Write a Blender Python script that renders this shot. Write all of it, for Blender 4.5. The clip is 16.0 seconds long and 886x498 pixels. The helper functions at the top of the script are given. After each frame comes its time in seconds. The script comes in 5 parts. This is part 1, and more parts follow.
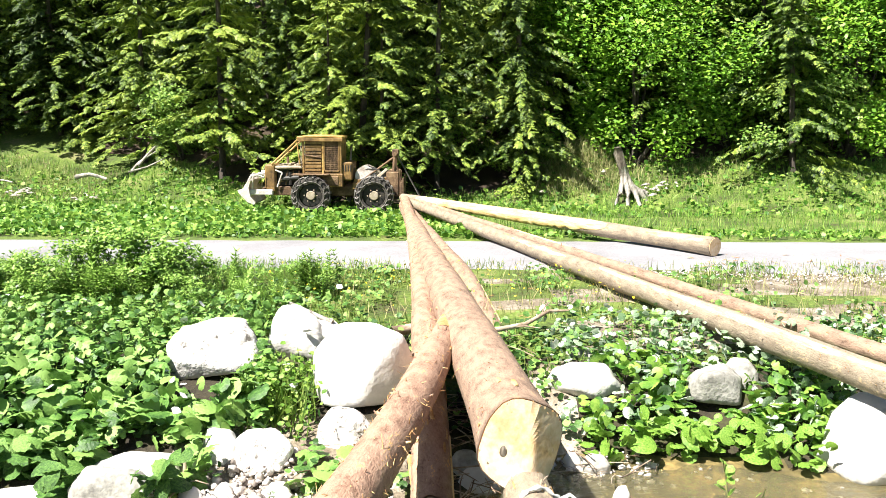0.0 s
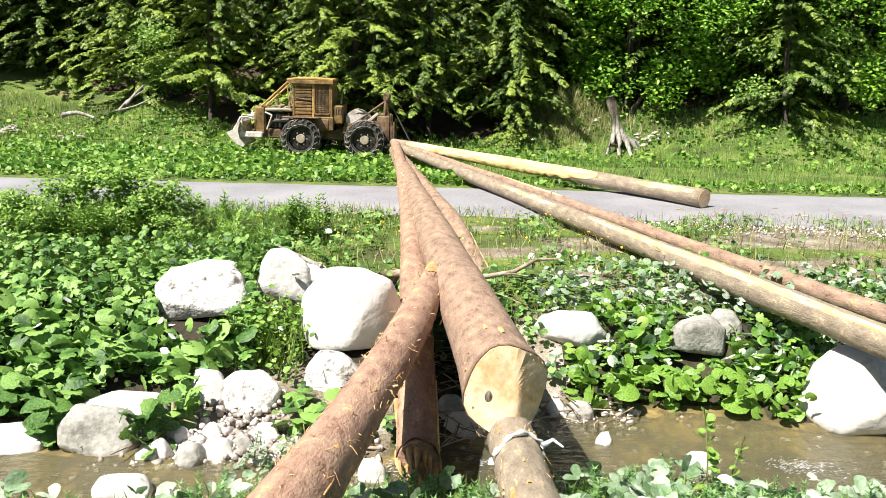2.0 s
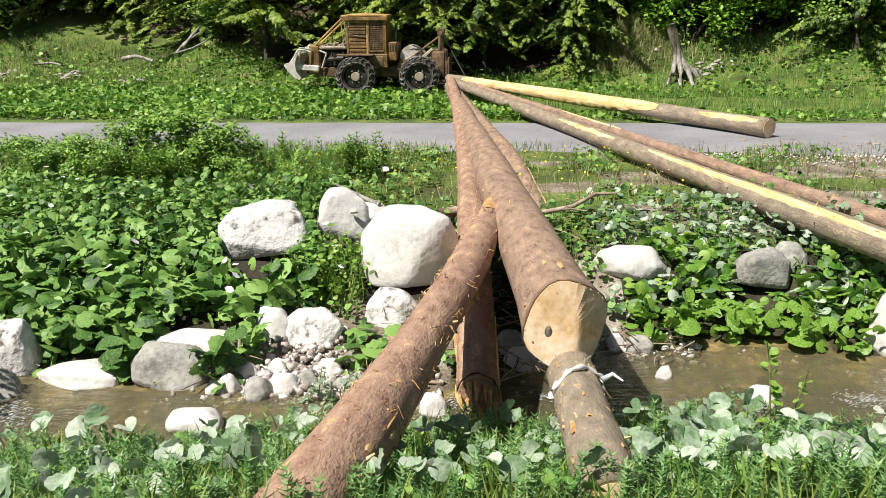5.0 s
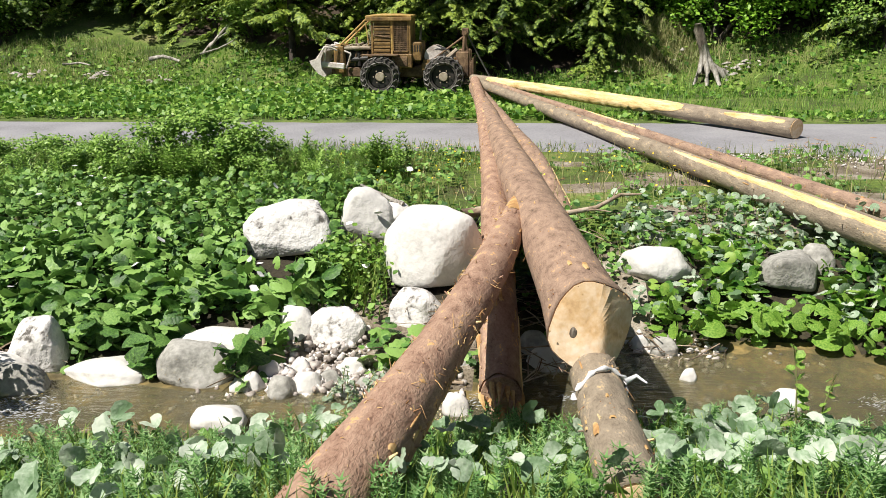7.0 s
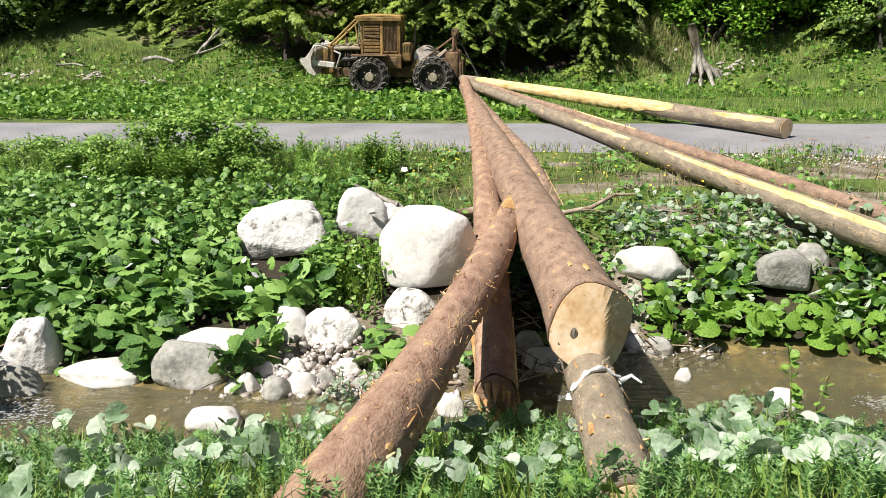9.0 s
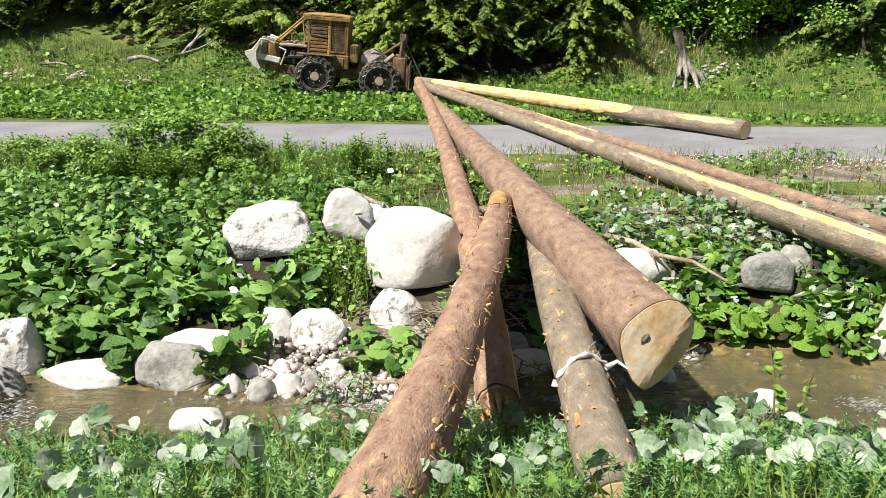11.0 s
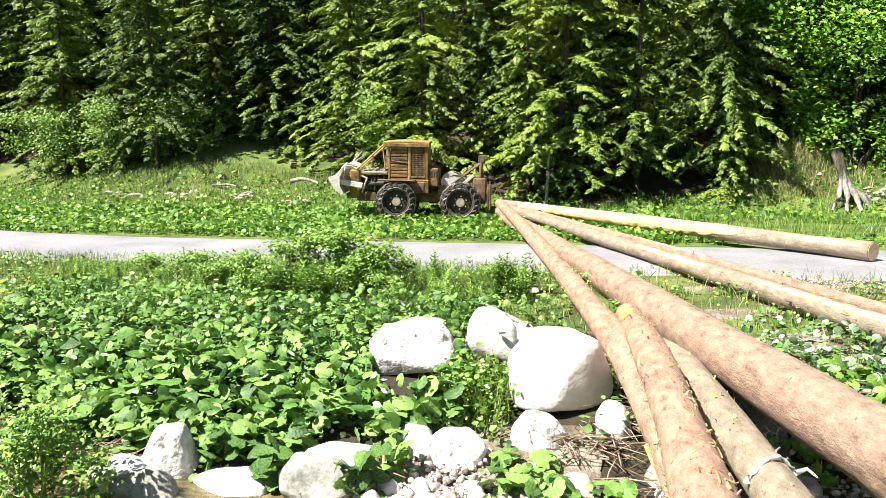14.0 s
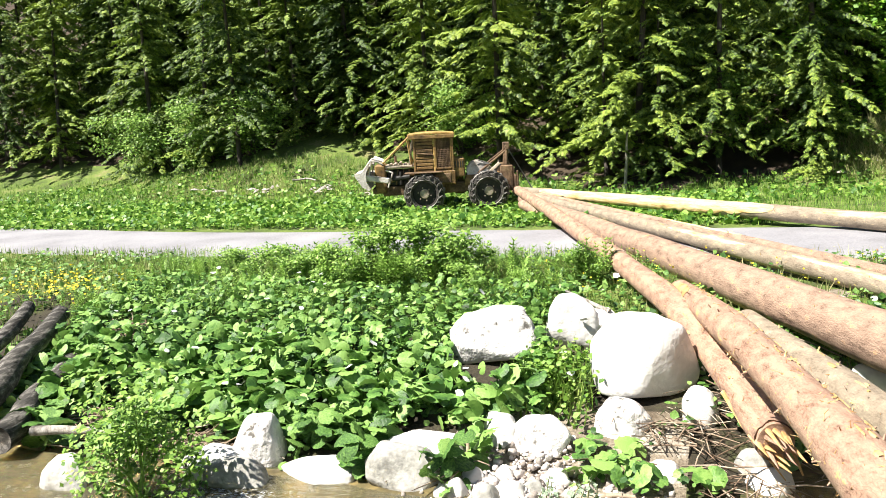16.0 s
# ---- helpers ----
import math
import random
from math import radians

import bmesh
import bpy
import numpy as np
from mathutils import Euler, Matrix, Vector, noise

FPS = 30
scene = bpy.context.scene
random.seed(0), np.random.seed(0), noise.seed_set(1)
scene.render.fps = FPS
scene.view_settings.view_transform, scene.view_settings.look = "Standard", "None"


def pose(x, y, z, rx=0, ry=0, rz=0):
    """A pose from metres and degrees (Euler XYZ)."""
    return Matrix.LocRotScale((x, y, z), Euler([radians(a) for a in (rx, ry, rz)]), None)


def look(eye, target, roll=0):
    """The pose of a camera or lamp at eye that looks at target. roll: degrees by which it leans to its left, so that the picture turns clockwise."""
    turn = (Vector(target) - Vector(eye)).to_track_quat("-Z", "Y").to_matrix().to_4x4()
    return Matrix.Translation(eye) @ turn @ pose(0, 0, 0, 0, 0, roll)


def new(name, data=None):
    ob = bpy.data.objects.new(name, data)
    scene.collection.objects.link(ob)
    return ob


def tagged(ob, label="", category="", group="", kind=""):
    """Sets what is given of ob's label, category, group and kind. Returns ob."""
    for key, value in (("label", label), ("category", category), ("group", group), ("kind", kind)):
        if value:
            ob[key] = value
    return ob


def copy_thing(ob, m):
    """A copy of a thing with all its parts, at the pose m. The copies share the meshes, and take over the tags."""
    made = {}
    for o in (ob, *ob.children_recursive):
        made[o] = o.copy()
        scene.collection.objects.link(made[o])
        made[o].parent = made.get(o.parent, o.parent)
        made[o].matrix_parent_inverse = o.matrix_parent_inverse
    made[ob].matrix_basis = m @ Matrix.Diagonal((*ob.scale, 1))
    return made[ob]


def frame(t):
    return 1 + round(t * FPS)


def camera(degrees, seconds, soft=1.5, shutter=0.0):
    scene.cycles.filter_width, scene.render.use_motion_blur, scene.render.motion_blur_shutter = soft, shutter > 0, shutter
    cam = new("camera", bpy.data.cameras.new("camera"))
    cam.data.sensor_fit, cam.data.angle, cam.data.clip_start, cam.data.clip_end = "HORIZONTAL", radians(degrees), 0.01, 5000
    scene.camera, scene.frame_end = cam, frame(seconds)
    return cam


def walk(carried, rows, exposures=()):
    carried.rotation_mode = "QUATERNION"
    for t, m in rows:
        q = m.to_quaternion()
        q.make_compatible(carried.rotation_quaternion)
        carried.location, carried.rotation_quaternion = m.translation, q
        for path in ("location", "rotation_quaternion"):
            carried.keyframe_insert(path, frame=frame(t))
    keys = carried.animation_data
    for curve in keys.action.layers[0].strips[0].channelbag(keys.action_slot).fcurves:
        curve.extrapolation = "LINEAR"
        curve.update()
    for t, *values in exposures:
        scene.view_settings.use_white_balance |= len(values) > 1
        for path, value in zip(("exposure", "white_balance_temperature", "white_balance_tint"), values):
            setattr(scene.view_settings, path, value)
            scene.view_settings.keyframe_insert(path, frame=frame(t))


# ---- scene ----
EYE = 3.2

# time, yaw, pitch, roll of the hand-held camera, which turns on one spot
TURN = (
    (0.0, 0.0, -8.7, -0.3), (0.5, 0.38, -8.85, -0.42), (1.0, 0.12, -9.32, -0.83), (1.5, -0.35, -10.18, -0.99),
    (2.0, -0.49, -12.25, -1.52), (2.5, -0.99, -15.05, -1.26), (3.0, 0.12, -17.06, -0.27), (3.5, 2.24, -16.67, 0.35),
    (4.0, 2.85, -16.69, 0.35), (6.5, 3.76, -16.14, 0.22), (7.0, 4.59, -16.48, 0.41), (7.5, 4.5, -16.54, 0.61),
    (8.0, 4.39, -16.52, 0.51), (10.5, 3.79, -16.41, 0.44), (11.0, 3.37, -16.38, 0.03), (11.5, 3.23, -15.95, -0.33),
    (12.0, 2.63, -16.02, -0.74), (12.5, 4.24, -15.0, -0.83), (13.0, 4.94, -13.35, -1.34), (13.5, 8.92, -9.95, 0.18),
    (14.0, 12.98, -8.41, 0.73), (14.5, 14.55, -8.41, 0.4), (15.0, 13.43, -8.31, 0.5), (15.5, 13.96, -8.81, 1.07),
    (16.0, 17.9, -9.02, 3.03),
)
EXPOSURES = ((0.0, 1.5), (1.0, 1.43), (2.0, 1.05), (2.8, 0.60), (3.5, 0.49), (8.2, 0.52), (10.5, 0.60), (11.2, 0.56), (12.3, 0.51), (13.2, 0.82), (14.0, 1.33), (15.5, 1.36), (16.0, 1.29))
cam = camera(54.41, 16.0, soft=0.85)
walk(cam, [(t, pose(0, 0, EYE, 90 + p, r, y)) for t, y, p, r in TURN], EXPOSURES)

# ---- light ----
SUN = Vector((-0.44, -0.35, 0.83)).normalized()
world = bpy.data.worlds.new("sky")
scene.world = world
world.use_nodes = True
sky = world.node_tree.nodes.new("ShaderNodeTexSky")
sky.sky_type, sky.sun_disc = "NISHITA", False
sky.sun_elevation, sky.sun_rotation = math.asin(SUN.z), math.atan2(SUN.x, SUN.y)
world.node_tree.links.new(sky.outputs[0], world.node_tree.nodes["Background"].inputs[0])
world.node_tree.nodes["Background"].inputs[1].default_value = 0.035
sun = new("sun", bpy.data.lights.new("sun", "SUN"))
sun.data.energy, sun.data.angle, sun.data.color = 5.0, radians(0.5), (1.0, 0.95, 0.86)
sun.matrix_world = look(SUN * 60, (0, 0, 0))


# ---- materials ----
def material(name, colors, rough=0.8, scale=3.0, stretch=(1, 1, 1), bump=0.3, fine=6.0, island=0.0, metal=0.0,
             spec=0.5, through_light=0.0, stops=None, per_object=0.0, coarse=0.25, plates=0.0):
    """Colours spread by noise at two scales, with relief; island: how far single leaves or stones differ."""
    m = bpy.data.materials.new(name)
    m.use_nodes = True
    nt = m.node_tree
    bs = nt.nodes["Principled BSDF"]
    co = nt.nodes.new("ShaderNodeTexCoord")
    mp = nt.nodes.new("ShaderNodeMapping")
    mp.inputs["Scale"].default_value = stretch
    nt.links.new(co.outputs["Object"], mp.inputs[0])
    n1 = nt.nodes.new("ShaderNodeTexNoise")
    n1.inputs["Scale"].default_value, n1.inputs["Detail"].default_value = scale, 6
    n2 = nt.nodes.new("ShaderNodeTexNoise")
    n2.inputs["Scale"].default_value, n2.inputs["Detail"].default_value = scale * fine, 4
    for n in (n1, n2):
        nt.links.new(mp.outputs[0], n.inputs["Vector"])
    mixer = nt.nodes.new("ShaderNodeMath")
    mixer.operation = "MULTIPLY_ADD"
    mixer.inputs[1].default_value = 0.45
    nt.links.new(n2.outputs[0], mixer.inputs[0])
    half = nt.nodes.new("ShaderNodeMath")
    half.operation = "MULTIPLY_ADD"
    half.inputs[1].default_value, half.inputs[2].default_value = 0.9, -0.175
    nt.links.new(n1.outputs[0], half.inputs[0])
    nt.links.new(half.outputs[0], mixer.inputs[2])
    value = mixer.outputs[0]
    if plates:
        # scales of bark, split by narrow dark cracks
        wob = nt.nodes.new("ShaderNodeMixRGB")
        wob.inputs[0].default_value = 0.16
        nt.links.new(mp.outputs[0], wob.inputs[1])
        nt.links.new(n1.outputs[1], wob.inputs[2])
        vo = nt.nodes.new("ShaderNodeTexVoronoi")
        vo.feature = "DISTANCE_TO_EDGE"
        vo.inputs["Scale"].default_value = plates
        nt.links.new(wob.outputs[0], vo.inputs["Vector"])
        crack = nt.nodes.new("ShaderNodeMapRange")
        crack.inputs["From Max"].default_value = 0.10
        crack.inputs["To Min"].default_value, crack.inputs["To Max"].default_value = -0.055, 0.01
        nt.links.new(vo.outputs["Distance"], crack.inputs["Value"])
        cut = nt.nodes.new("ShaderNodeMath")
        cut.operation = "ADD"
        nt.links.new(value, cut.inputs[0])
        nt.links.new(crack.outputs[0], cut.inputs[1])
        value = cut.outputs[0]
        mixer = cut
    for kind, amount in (("ShaderNodeObjectInfo", per_object), ("ShaderNodeNewGeometry", island)):
        if not amount:
            continue
        g = nt.nodes.new(kind)
        out = g.outputs["Random" if per_object and kind == "ShaderNodeObjectInfo" else "Random Per Island"]
        add = nt.nodes.new("ShaderNodeMath")
        add.operation = "MULTIPLY_ADD"
        add.inputs[1].default_value = amount
        nt.links.new(out, add.inputs[0])
        sub = nt.nodes.new("ShaderNodeMath")
        sub.operation = "SUBTRACT"
        sub.inputs[1].default_value = amount / 2
        nt.links.new(value, sub.inputs[0])
        nt.links.new(sub.outputs[0], add.inputs[2])
        value = add.outputs[0]
    ramp = nt.nodes.new("ShaderNodeValToRGB")
    el = ramp.color_ramp.elements
    places = stops or [0.28 + 0.44 * i / max(1, len(colors) - 1) for i in range(len(colors))]
    el[0].position, el[0].color = places[0], (*colors[0], 1)
    el[1].position, el[1].color = places[-1], (*colors[-1], 1)
    for p, c in zip(places[1:-1], colors[1:-1]):
        e = el.new(p)
        e.color = (*c, 1)
    nt.links.new(value, ramp.inputs[0])
    nt.links.new(ramp.outputs[0], bs.inputs["Base Color"])
    bs.inputs["Roughness"].default_value, bs.inputs["Metallic"].default_value = rough, metal
    bs.inputs["Specular IOR Level"].default_value = spec
    if bump:
        b = nt.nodes.new("ShaderNodeBump")
        b.inputs["Strength"].default_value, b.inputs["Distance"].default_value = bump, coarse / scale
        nt.links.new(mixer.outputs[0], b.inputs["Height"])
        nt.links.new(b.outputs[0], bs.inputs["Normal"])
    if through_light:
        tr = nt.nodes.new("ShaderNodeBsdfTranslucent")
        mx = nt.nodes.new("ShaderNodeMixShader")
        mx.inputs[0].default_value = through_light
        nt.links.new(ramp.outputs[0], tr.inputs[0])
        nt.links.new(bs.outputs[0], mx.inputs[1])
        nt.links.new(tr.outputs[0], mx.inputs[2])
        nt.links.new(mx.outputs[0], nt.nodes["Material Output"].inputs[0])
    return m


NEEDLE_LITTER = material("brown needle litter", [(0.022, 0.015, 0.009), (0.05, 0.034, 0.02), (0.085, 0.06, 0.034)], 0.95, 1.5, bump=0.6, fine=12)
# soil colour with the shade among plants and logs painted in
SHADE_SOIL = material("soil darkened for shade", [(0.016, 0.013, 0.008), (0.04, 0.032, 0.018), (0.06, 0.07, 0.02)], 0.95, 1.5, bump=0.6, fine=12)
SOIL = material("soil and turf", [(0.06, 0.045, 0.025), (0.07, 0.11, 0.02), (0.13, 0.19, 0.03), (0.24, 0.22, 0.10)], 0.95, 0.8, bump=0.6, fine=14)
ASPHALT = material("worn asphalt", [(0.19, 0.185, 0.195), (0.27, 0.265, 0.285), (0.33, 0.325, 0.34)], 0.85, 0.5, bump=0.25, fine=40)
GRAVEL = material("earth with gravel", [(0.10, 0.075, 0.05), (0.23, 0.19, 0.14), (0.42, 0.38, 0.32)], 0.95, 2.0, bump=0.8, fine=12)
ROCK = material("pale limestone", [(0.30, 0.29, 0.27), (0.60, 0.58, 0.55), (0.74, 0.72, 0.69)], 0.9, 1.3, bump=0.22, fine=9, stops=[0.2, 0.40, 0.7])
ROCK_GREY = material("grey river stone", [(0.16, 0.155, 0.14), (0.34, 0.33, 0.30), (0.52, 0.50, 0.47)], 0.85, 2.0, bump=0.3, fine=8)
ROCK_CRACKED = material("cracked pale stone", [(0.10, 0.09, 0.08), (0.56, 0.54, 0.52), (0.74, 0.72, 0.70)], 0.92, 2.6, bump=0.7, fine=4, stops=[0.30, 0.40, 0.66])
PEBBLE = material("mixed broken stones", [(0.28, 0.24, 0.21), (0.54, 0.49, 0.46), (0.74, 0.70, 0.67)], 0.85, 4.0, island=0.5, bump=0.3)
BARK = material("spruce bark", [(0.110, 0.066, 0.046), (0.253, 0.166, 0.118), (0.317, 0.212, 0.152), (0.368, 0.253, 0.184), (0.607, 0.359, 0.175)], 0.9, 7.0, (1.2, 0.6, 1.2), 0.7, 5.5, stops=[0.22, 0.38, 0.5, 0.62, 0.74], plates=24)
BARK_RED = material("red inner bark", [(0.120, 0.061, 0.041), (0.295, 0.175, 0.120), (0.365, 0.230, 0.162), (0.43, 0.283, 0.202), (0.718, 0.423, 0.166)], 0.88, 7.0, (1.2, 0.6, 1.2), 0.7, 5.5, stops=[0.22, 0.38, 0.5, 0.62, 0.72], plates=24)
BARK_GREY = material("grey bark", [(0.12, 0.095, 0.068), (0.25, 0.20, 0.145), (0.31, 0.255, 0.19), (0.56, 0.41, 0.24)], 0.9, 7.0, (1.2, 0.6, 1.2), 0.7, 5.5, stops=[0.2, 0.42, 0.6, 0.72], plates=24)
WOOD = material("fresh spruce wood", [(0.50, 0.30, 0.11), (0.76, 0.55, 0.26), (0.84, 0.70, 0.44)], 0.75, 4.0, (3, 0.5, 3), 0.4, 6)
WOOD_FACE = material("sawn end grain", [(0.36, 0.20, 0.09), (0.62, 0.41, 0.21), (0.74, 0.56, 0.37), (0.76, 0.67, 0.54)], 0.8, 2.2, bump=0.1, fine=9, stops=[0.22, 0.4, 0.58, 0.75])
FLAKE = material("torn bark flakes", [(0.28, 0.14, 0.06), (0.46, 0.26, 0.10), (0.60, 0.42, 0.20)], 0.8, 6.0, island=0.6, bump=0.2)
DEADWOOD = material("weathered wood", [(0.12, 0.1, 0.08), (0.36, 0.33, 0.29), (0.6, 0.57, 0.52)], 0.9, 4.0, (3, 3, 0.7), 0.7, 6)
STUMP = material("dark stump wood", [(0.04, 0.032, 0.025), (0.13, 0.105, 0.08), (0.34, 0.30, 0.25)], 0.9, 3.0, (3, 3, 0.5), 0.7, 6)
DARKWOOD = material("dark wet wood", [(0.012, 0.011, 0.01), (0.06, 0.054, 0.046), (0.30, 0.28, 0.25)], 0.8, 4.0, (3, 0.6, 3), 0.7, 6)
TWIG = material("dry twigs", [(0.14, 0.09, 0.06), (0.32, 0.24, 0.17), (0.5, 0.42, 0.33)], 0.9, 4.0, island=0.4, bump=0.3)
LEAF = material("butterbur leaves", [(0.034, 0.095, 0.018), (0.112, 0.245, 0.044), (0.25, 0.42, 0.10)], 0.5, 6.0, island=0.6, per_object=0.4, bump=0.5, through_light=0.18)
LEAF_PALE = material("pale leaf undersides", [(0.16, 0.27, 0.13), (0.36, 0.48, 0.32), (0.62, 0.69, 0.57)], 0.55, 6.0, island=0.5, bump=0.5, through_light=0.3)
GRASS = material("meadow grass", [(0.08, 0.165, 0.022), (0.165, 0.29, 0.04), (0.31, 0.40, 0.09)], 0.6, 3.0, island=0.6, bump=0, through_light=0.3)
GRASS_COOL = material("cool green herbs", [(0.09, 0.21, 0.05), (0.20, 0.39, 0.12), (0.38, 0.56, 0.24)], 0.55, 3.0, island=0.6, bump=0, through_light=0.4)
GRASS_DRY = material("pale dry grass", [(0.16, 0.20, 0.06), (0.30, 0.32, 0.12), (0.48, 0.44, 0.22)], 0.7, 3.0, island=0.6, bump=0, through_light=0.3)
BUSH = material("shrub leaves", [(0.08, 0.18, 0.02), (0.19, 0.34, 0.045), (0.33, 0.50, 0.11)], 0.5, 3.0, island=0.6, bump=0, through_light=0.25)
MEADOW = material("sunny meadow leaves", [(0.05, 0.15, 0.016), (0.15, 0.31, 0.038), (0.32, 0.49, 0.09)], 0.5, 6.0, island=0.6, bump=0, through_light=0.3)
NEEDLES = material("spruce needles", [(0.026, 0.06, 0.009), (0.12, 0.20, 0.025), (0.30, 0.39, 0.055)], 0.6, 0.35, island=0.4, per_object=0.22, bump=0, fine=5, through_light=0.16)
BROADLEAF = material("fresh broad leaves", [(0.09, 0.22, 0.018), (0.19, 0.40, 0.03), (0.30, 0.52, 0.05)], 0.5, 0.8, island=0.5, bump=0, through_light=0.3)
TRUNK = material("tree bark", [(0.02, 0.016, 0.012), (0.055, 0.045, 0.036), (0.12, 0.1, 0.085)], 0.95, 6.0, (1, 1, 0.3), 0.8, 5)
FLOWER = material("yellow flowers", [(0.55, 0.42, 0.01), (0.75, 0.6, 0.03)], 0.6, 3.0, island=0.3, bump=0)
LITTER = material("white scraps", [(0.6, 0.6, 0.6), (0.8, 0.8, 0.8)], 0.6, 5.0, island=0.2, bump=0.2)
YELLOW = material("faded yellow paint", [(0.045, 0.028, 0.015), (0.14, 0.082, 0.03), (0.24, 0.142, 0.045), (0.38, 0.25, 0.10)], 0.6, 2.2, bump=0.25, fine=7, stops=[0.26, 0.4, 0.55, 0.74])
ROOF_PAINT = material("lighter yellow roof paint", [(0.18, 0.10, 0.04), (0.42, 0.26, 0.075), (0.58, 0.41, 0.16)], 0.55, 2.0, bump=0.2, fine=7)
RUST = material("rusty brown steel", [(0.05, 0.03, 0.02), (0.15, 0.09, 0.05), (0.30, 0.20, 0.11)], 0.8, 3.0, bump=0.4, fine=6)
GREASE = material("oily black iron", [(0.006, 0.006, 0.006), (0.02, 0.018, 0.016), (0.05, 0.04, 0.035)], 0.55, 4.0, bump=0.3)
TYRE = material("muddy tyre rubber", [(0.015, 0.014, 0.013), (0.05, 0.045, 0.04), (0.15, 0.13, 0.11)], 0.9, 5.0, bump=0.5)
CHAIN = material("worn steel chain", [(0.05, 0.045, 0.04), (0.13, 0.12, 0.11), (0.30, 0.28, 0.26)], 0.5, 6.0, bump=0.2, metal=0.2)
BARE = material("scraped pale steel", [(0.34, 0.27, 0.22), (0.64, 0.58, 0.53), (0.80, 0.77, 0.73)], 0.5, 2.5, bump=0.4)
DUSTY = material("dusty steel hub", [(0.2, 0.16, 0.11), (0.36, 0.30, 0.22), (0.5, 0.44, 0.35)], 0.7, 4.0, bump=0.3)
MESH_DARK = material("window grille", [(0.03, 0.02, 0.012), (0.10, 0.065, 0.03), (0.2, 0.13, 0.06)], 0.7, 3.0, bump=0.3)


def water_material():
    m = bpy.data.materials.new("shallow stream water")
    m.use_nodes = True
    nt = m.node_tree
    bs = nt.nodes["Principled BSDF"]
    bs.inputs["Base Color"].default_value = (0.70, 0.65, 0.42, 1)
    bs.inputs["Roughness"].default_value, bs.inputs["IOR"].default_value = 0.06, 1.33
    bs.inputs["Transmission Weight"].default_value = 0.9
    co = nt.nodes.new("ShaderNodeTexCoord")
    mp = nt.nodes.new("ShaderNodeMapping")
    mp.inputs["Scale"].default_value = (1, 2.2, 1)
    n = nt.nodes.new("ShaderNodeTexNoise")
    n.inputs["Scale"].default_value, n.inputs["Detail"].default_value = 5.0, 5
    b = nt.nodes.new("ShaderNodeBump")
    b.inputs["Strength"].default_value, b.inputs["Distance"].default_value = 0.6, 0.06
    nt.links.new(co.outputs["Object"], mp.inputs[0])
    nt.links.new(mp.outputs[0], n.inputs["Vector"])
    nt.links.new(n.outputs[0], b.inputs["Height"])
    nt.links.new(b.outputs[0], bs.inputs["Normal"])
    return m


WATER = water_material()
FOAM = material("white water", [(0.32, 0.32, 0.31), (0.6, 0.61, 0.63)], 0.25, 8.0, bump=0.6)
MUD = material("muddy stream bed", [(0.06, 0.045, 0.02), (0.12, 0.095, 0.036), (0.40, 0.28, 0.10)], 0.7, 1.3, bump=0.5)


# ---- mesh helpers ----
def mesh_object(name, verts, faces, mat, parent=None, smooth=True, label=""):
    me = bpy.data.meshes.new(name)
    me.from_pydata(verts, [], faces)
    me.materials.append(mat)
    if smooth:
        me.polygons.foreach_set("use_smooth", [True] * len(me.polygons))
    ob = new(name, me)
    ob.parent = parent
    if label:
        ob["label"] = label
    return ob


def part(name, bm, mat, parent=None, label="", smooth=False):
    me = bpy.data.meshes.new(name)
    bmesh.ops.recalc_face_normals(bm, faces=bm.faces)
    bm.to_mesh(me)
    bm.free()
    me.materials.append(mat)
    if smooth:
        me.polygons.foreach_set("use_smooth", [True] * len(me.polygons))
    ob = new(name, me)
    ob.parent = parent
    if label:
        ob["label"] = label
    return ob


def box(bm, x0, x1, y0, y1, z0, z1, bevel=0.02):
    made = bmesh.ops.create_cube(bm, size=1, matrix=Matrix.LocRotScale(((x0 + x1) / 2, (y0 + y1) / 2, (z0 + z1) / 2), None, (x1 - x0, y1 - y0, z1 - z0)))
    if bevel:
        edges = list({e for v in made["verts"] for e in v.link_edges})
        bmesh.ops.bevel(bm, geom=edges, offset=bevel, segments=1, affect="EDGES")
    return bm


def rod(bm, a, b, r, n=8, r2=None):
    a, b = Vector(a), Vector(b)
    m = Matrix.Translation((a + b) / 2) @ (b - a).to_track_quat("Z", "Y").to_matrix().to_4x4()
    bmesh.ops.create_cone(bm, cap_ends=True, segments=n, radius1=r, radius2=r if r2 is None else r2, depth=(b - a).length, matrix=m)
    return bm


def tube(points, radii, n=8):
    """A bent tapered tube along points, as vertices and faces."""
    verts, faces = [], []
    points = [Vector(p) for p in points]
    for i, p in enumerate(points):
        d = (points[min(i + 1, len(points) - 1)] - points[max(i - 1, 0)]).normalized()
        side = d.cross(Vector((0, 0, 1)) if abs(d.z) < 0.9 else Vector((1, 0, 0))).normalized()
        up = side.cross(d)
        for k in range(n):
            a = 2 * math.pi * k / n
            verts.append(p + (side * math.cos(a) + up * math.sin(a)) * radii[i])
    for i in range(len(points) - 1):
        for k in range(n):
            faces.append((i * n + k, i * n + (k + 1) % n, (i + 1) * n + (k + 1) % n, (i + 1) * n + k))
    faces.append(tuple(range(n)))
    faces.append(tuple(reversed(range((len(points) - 1) * n, len(points) * n))))
    return verts, faces


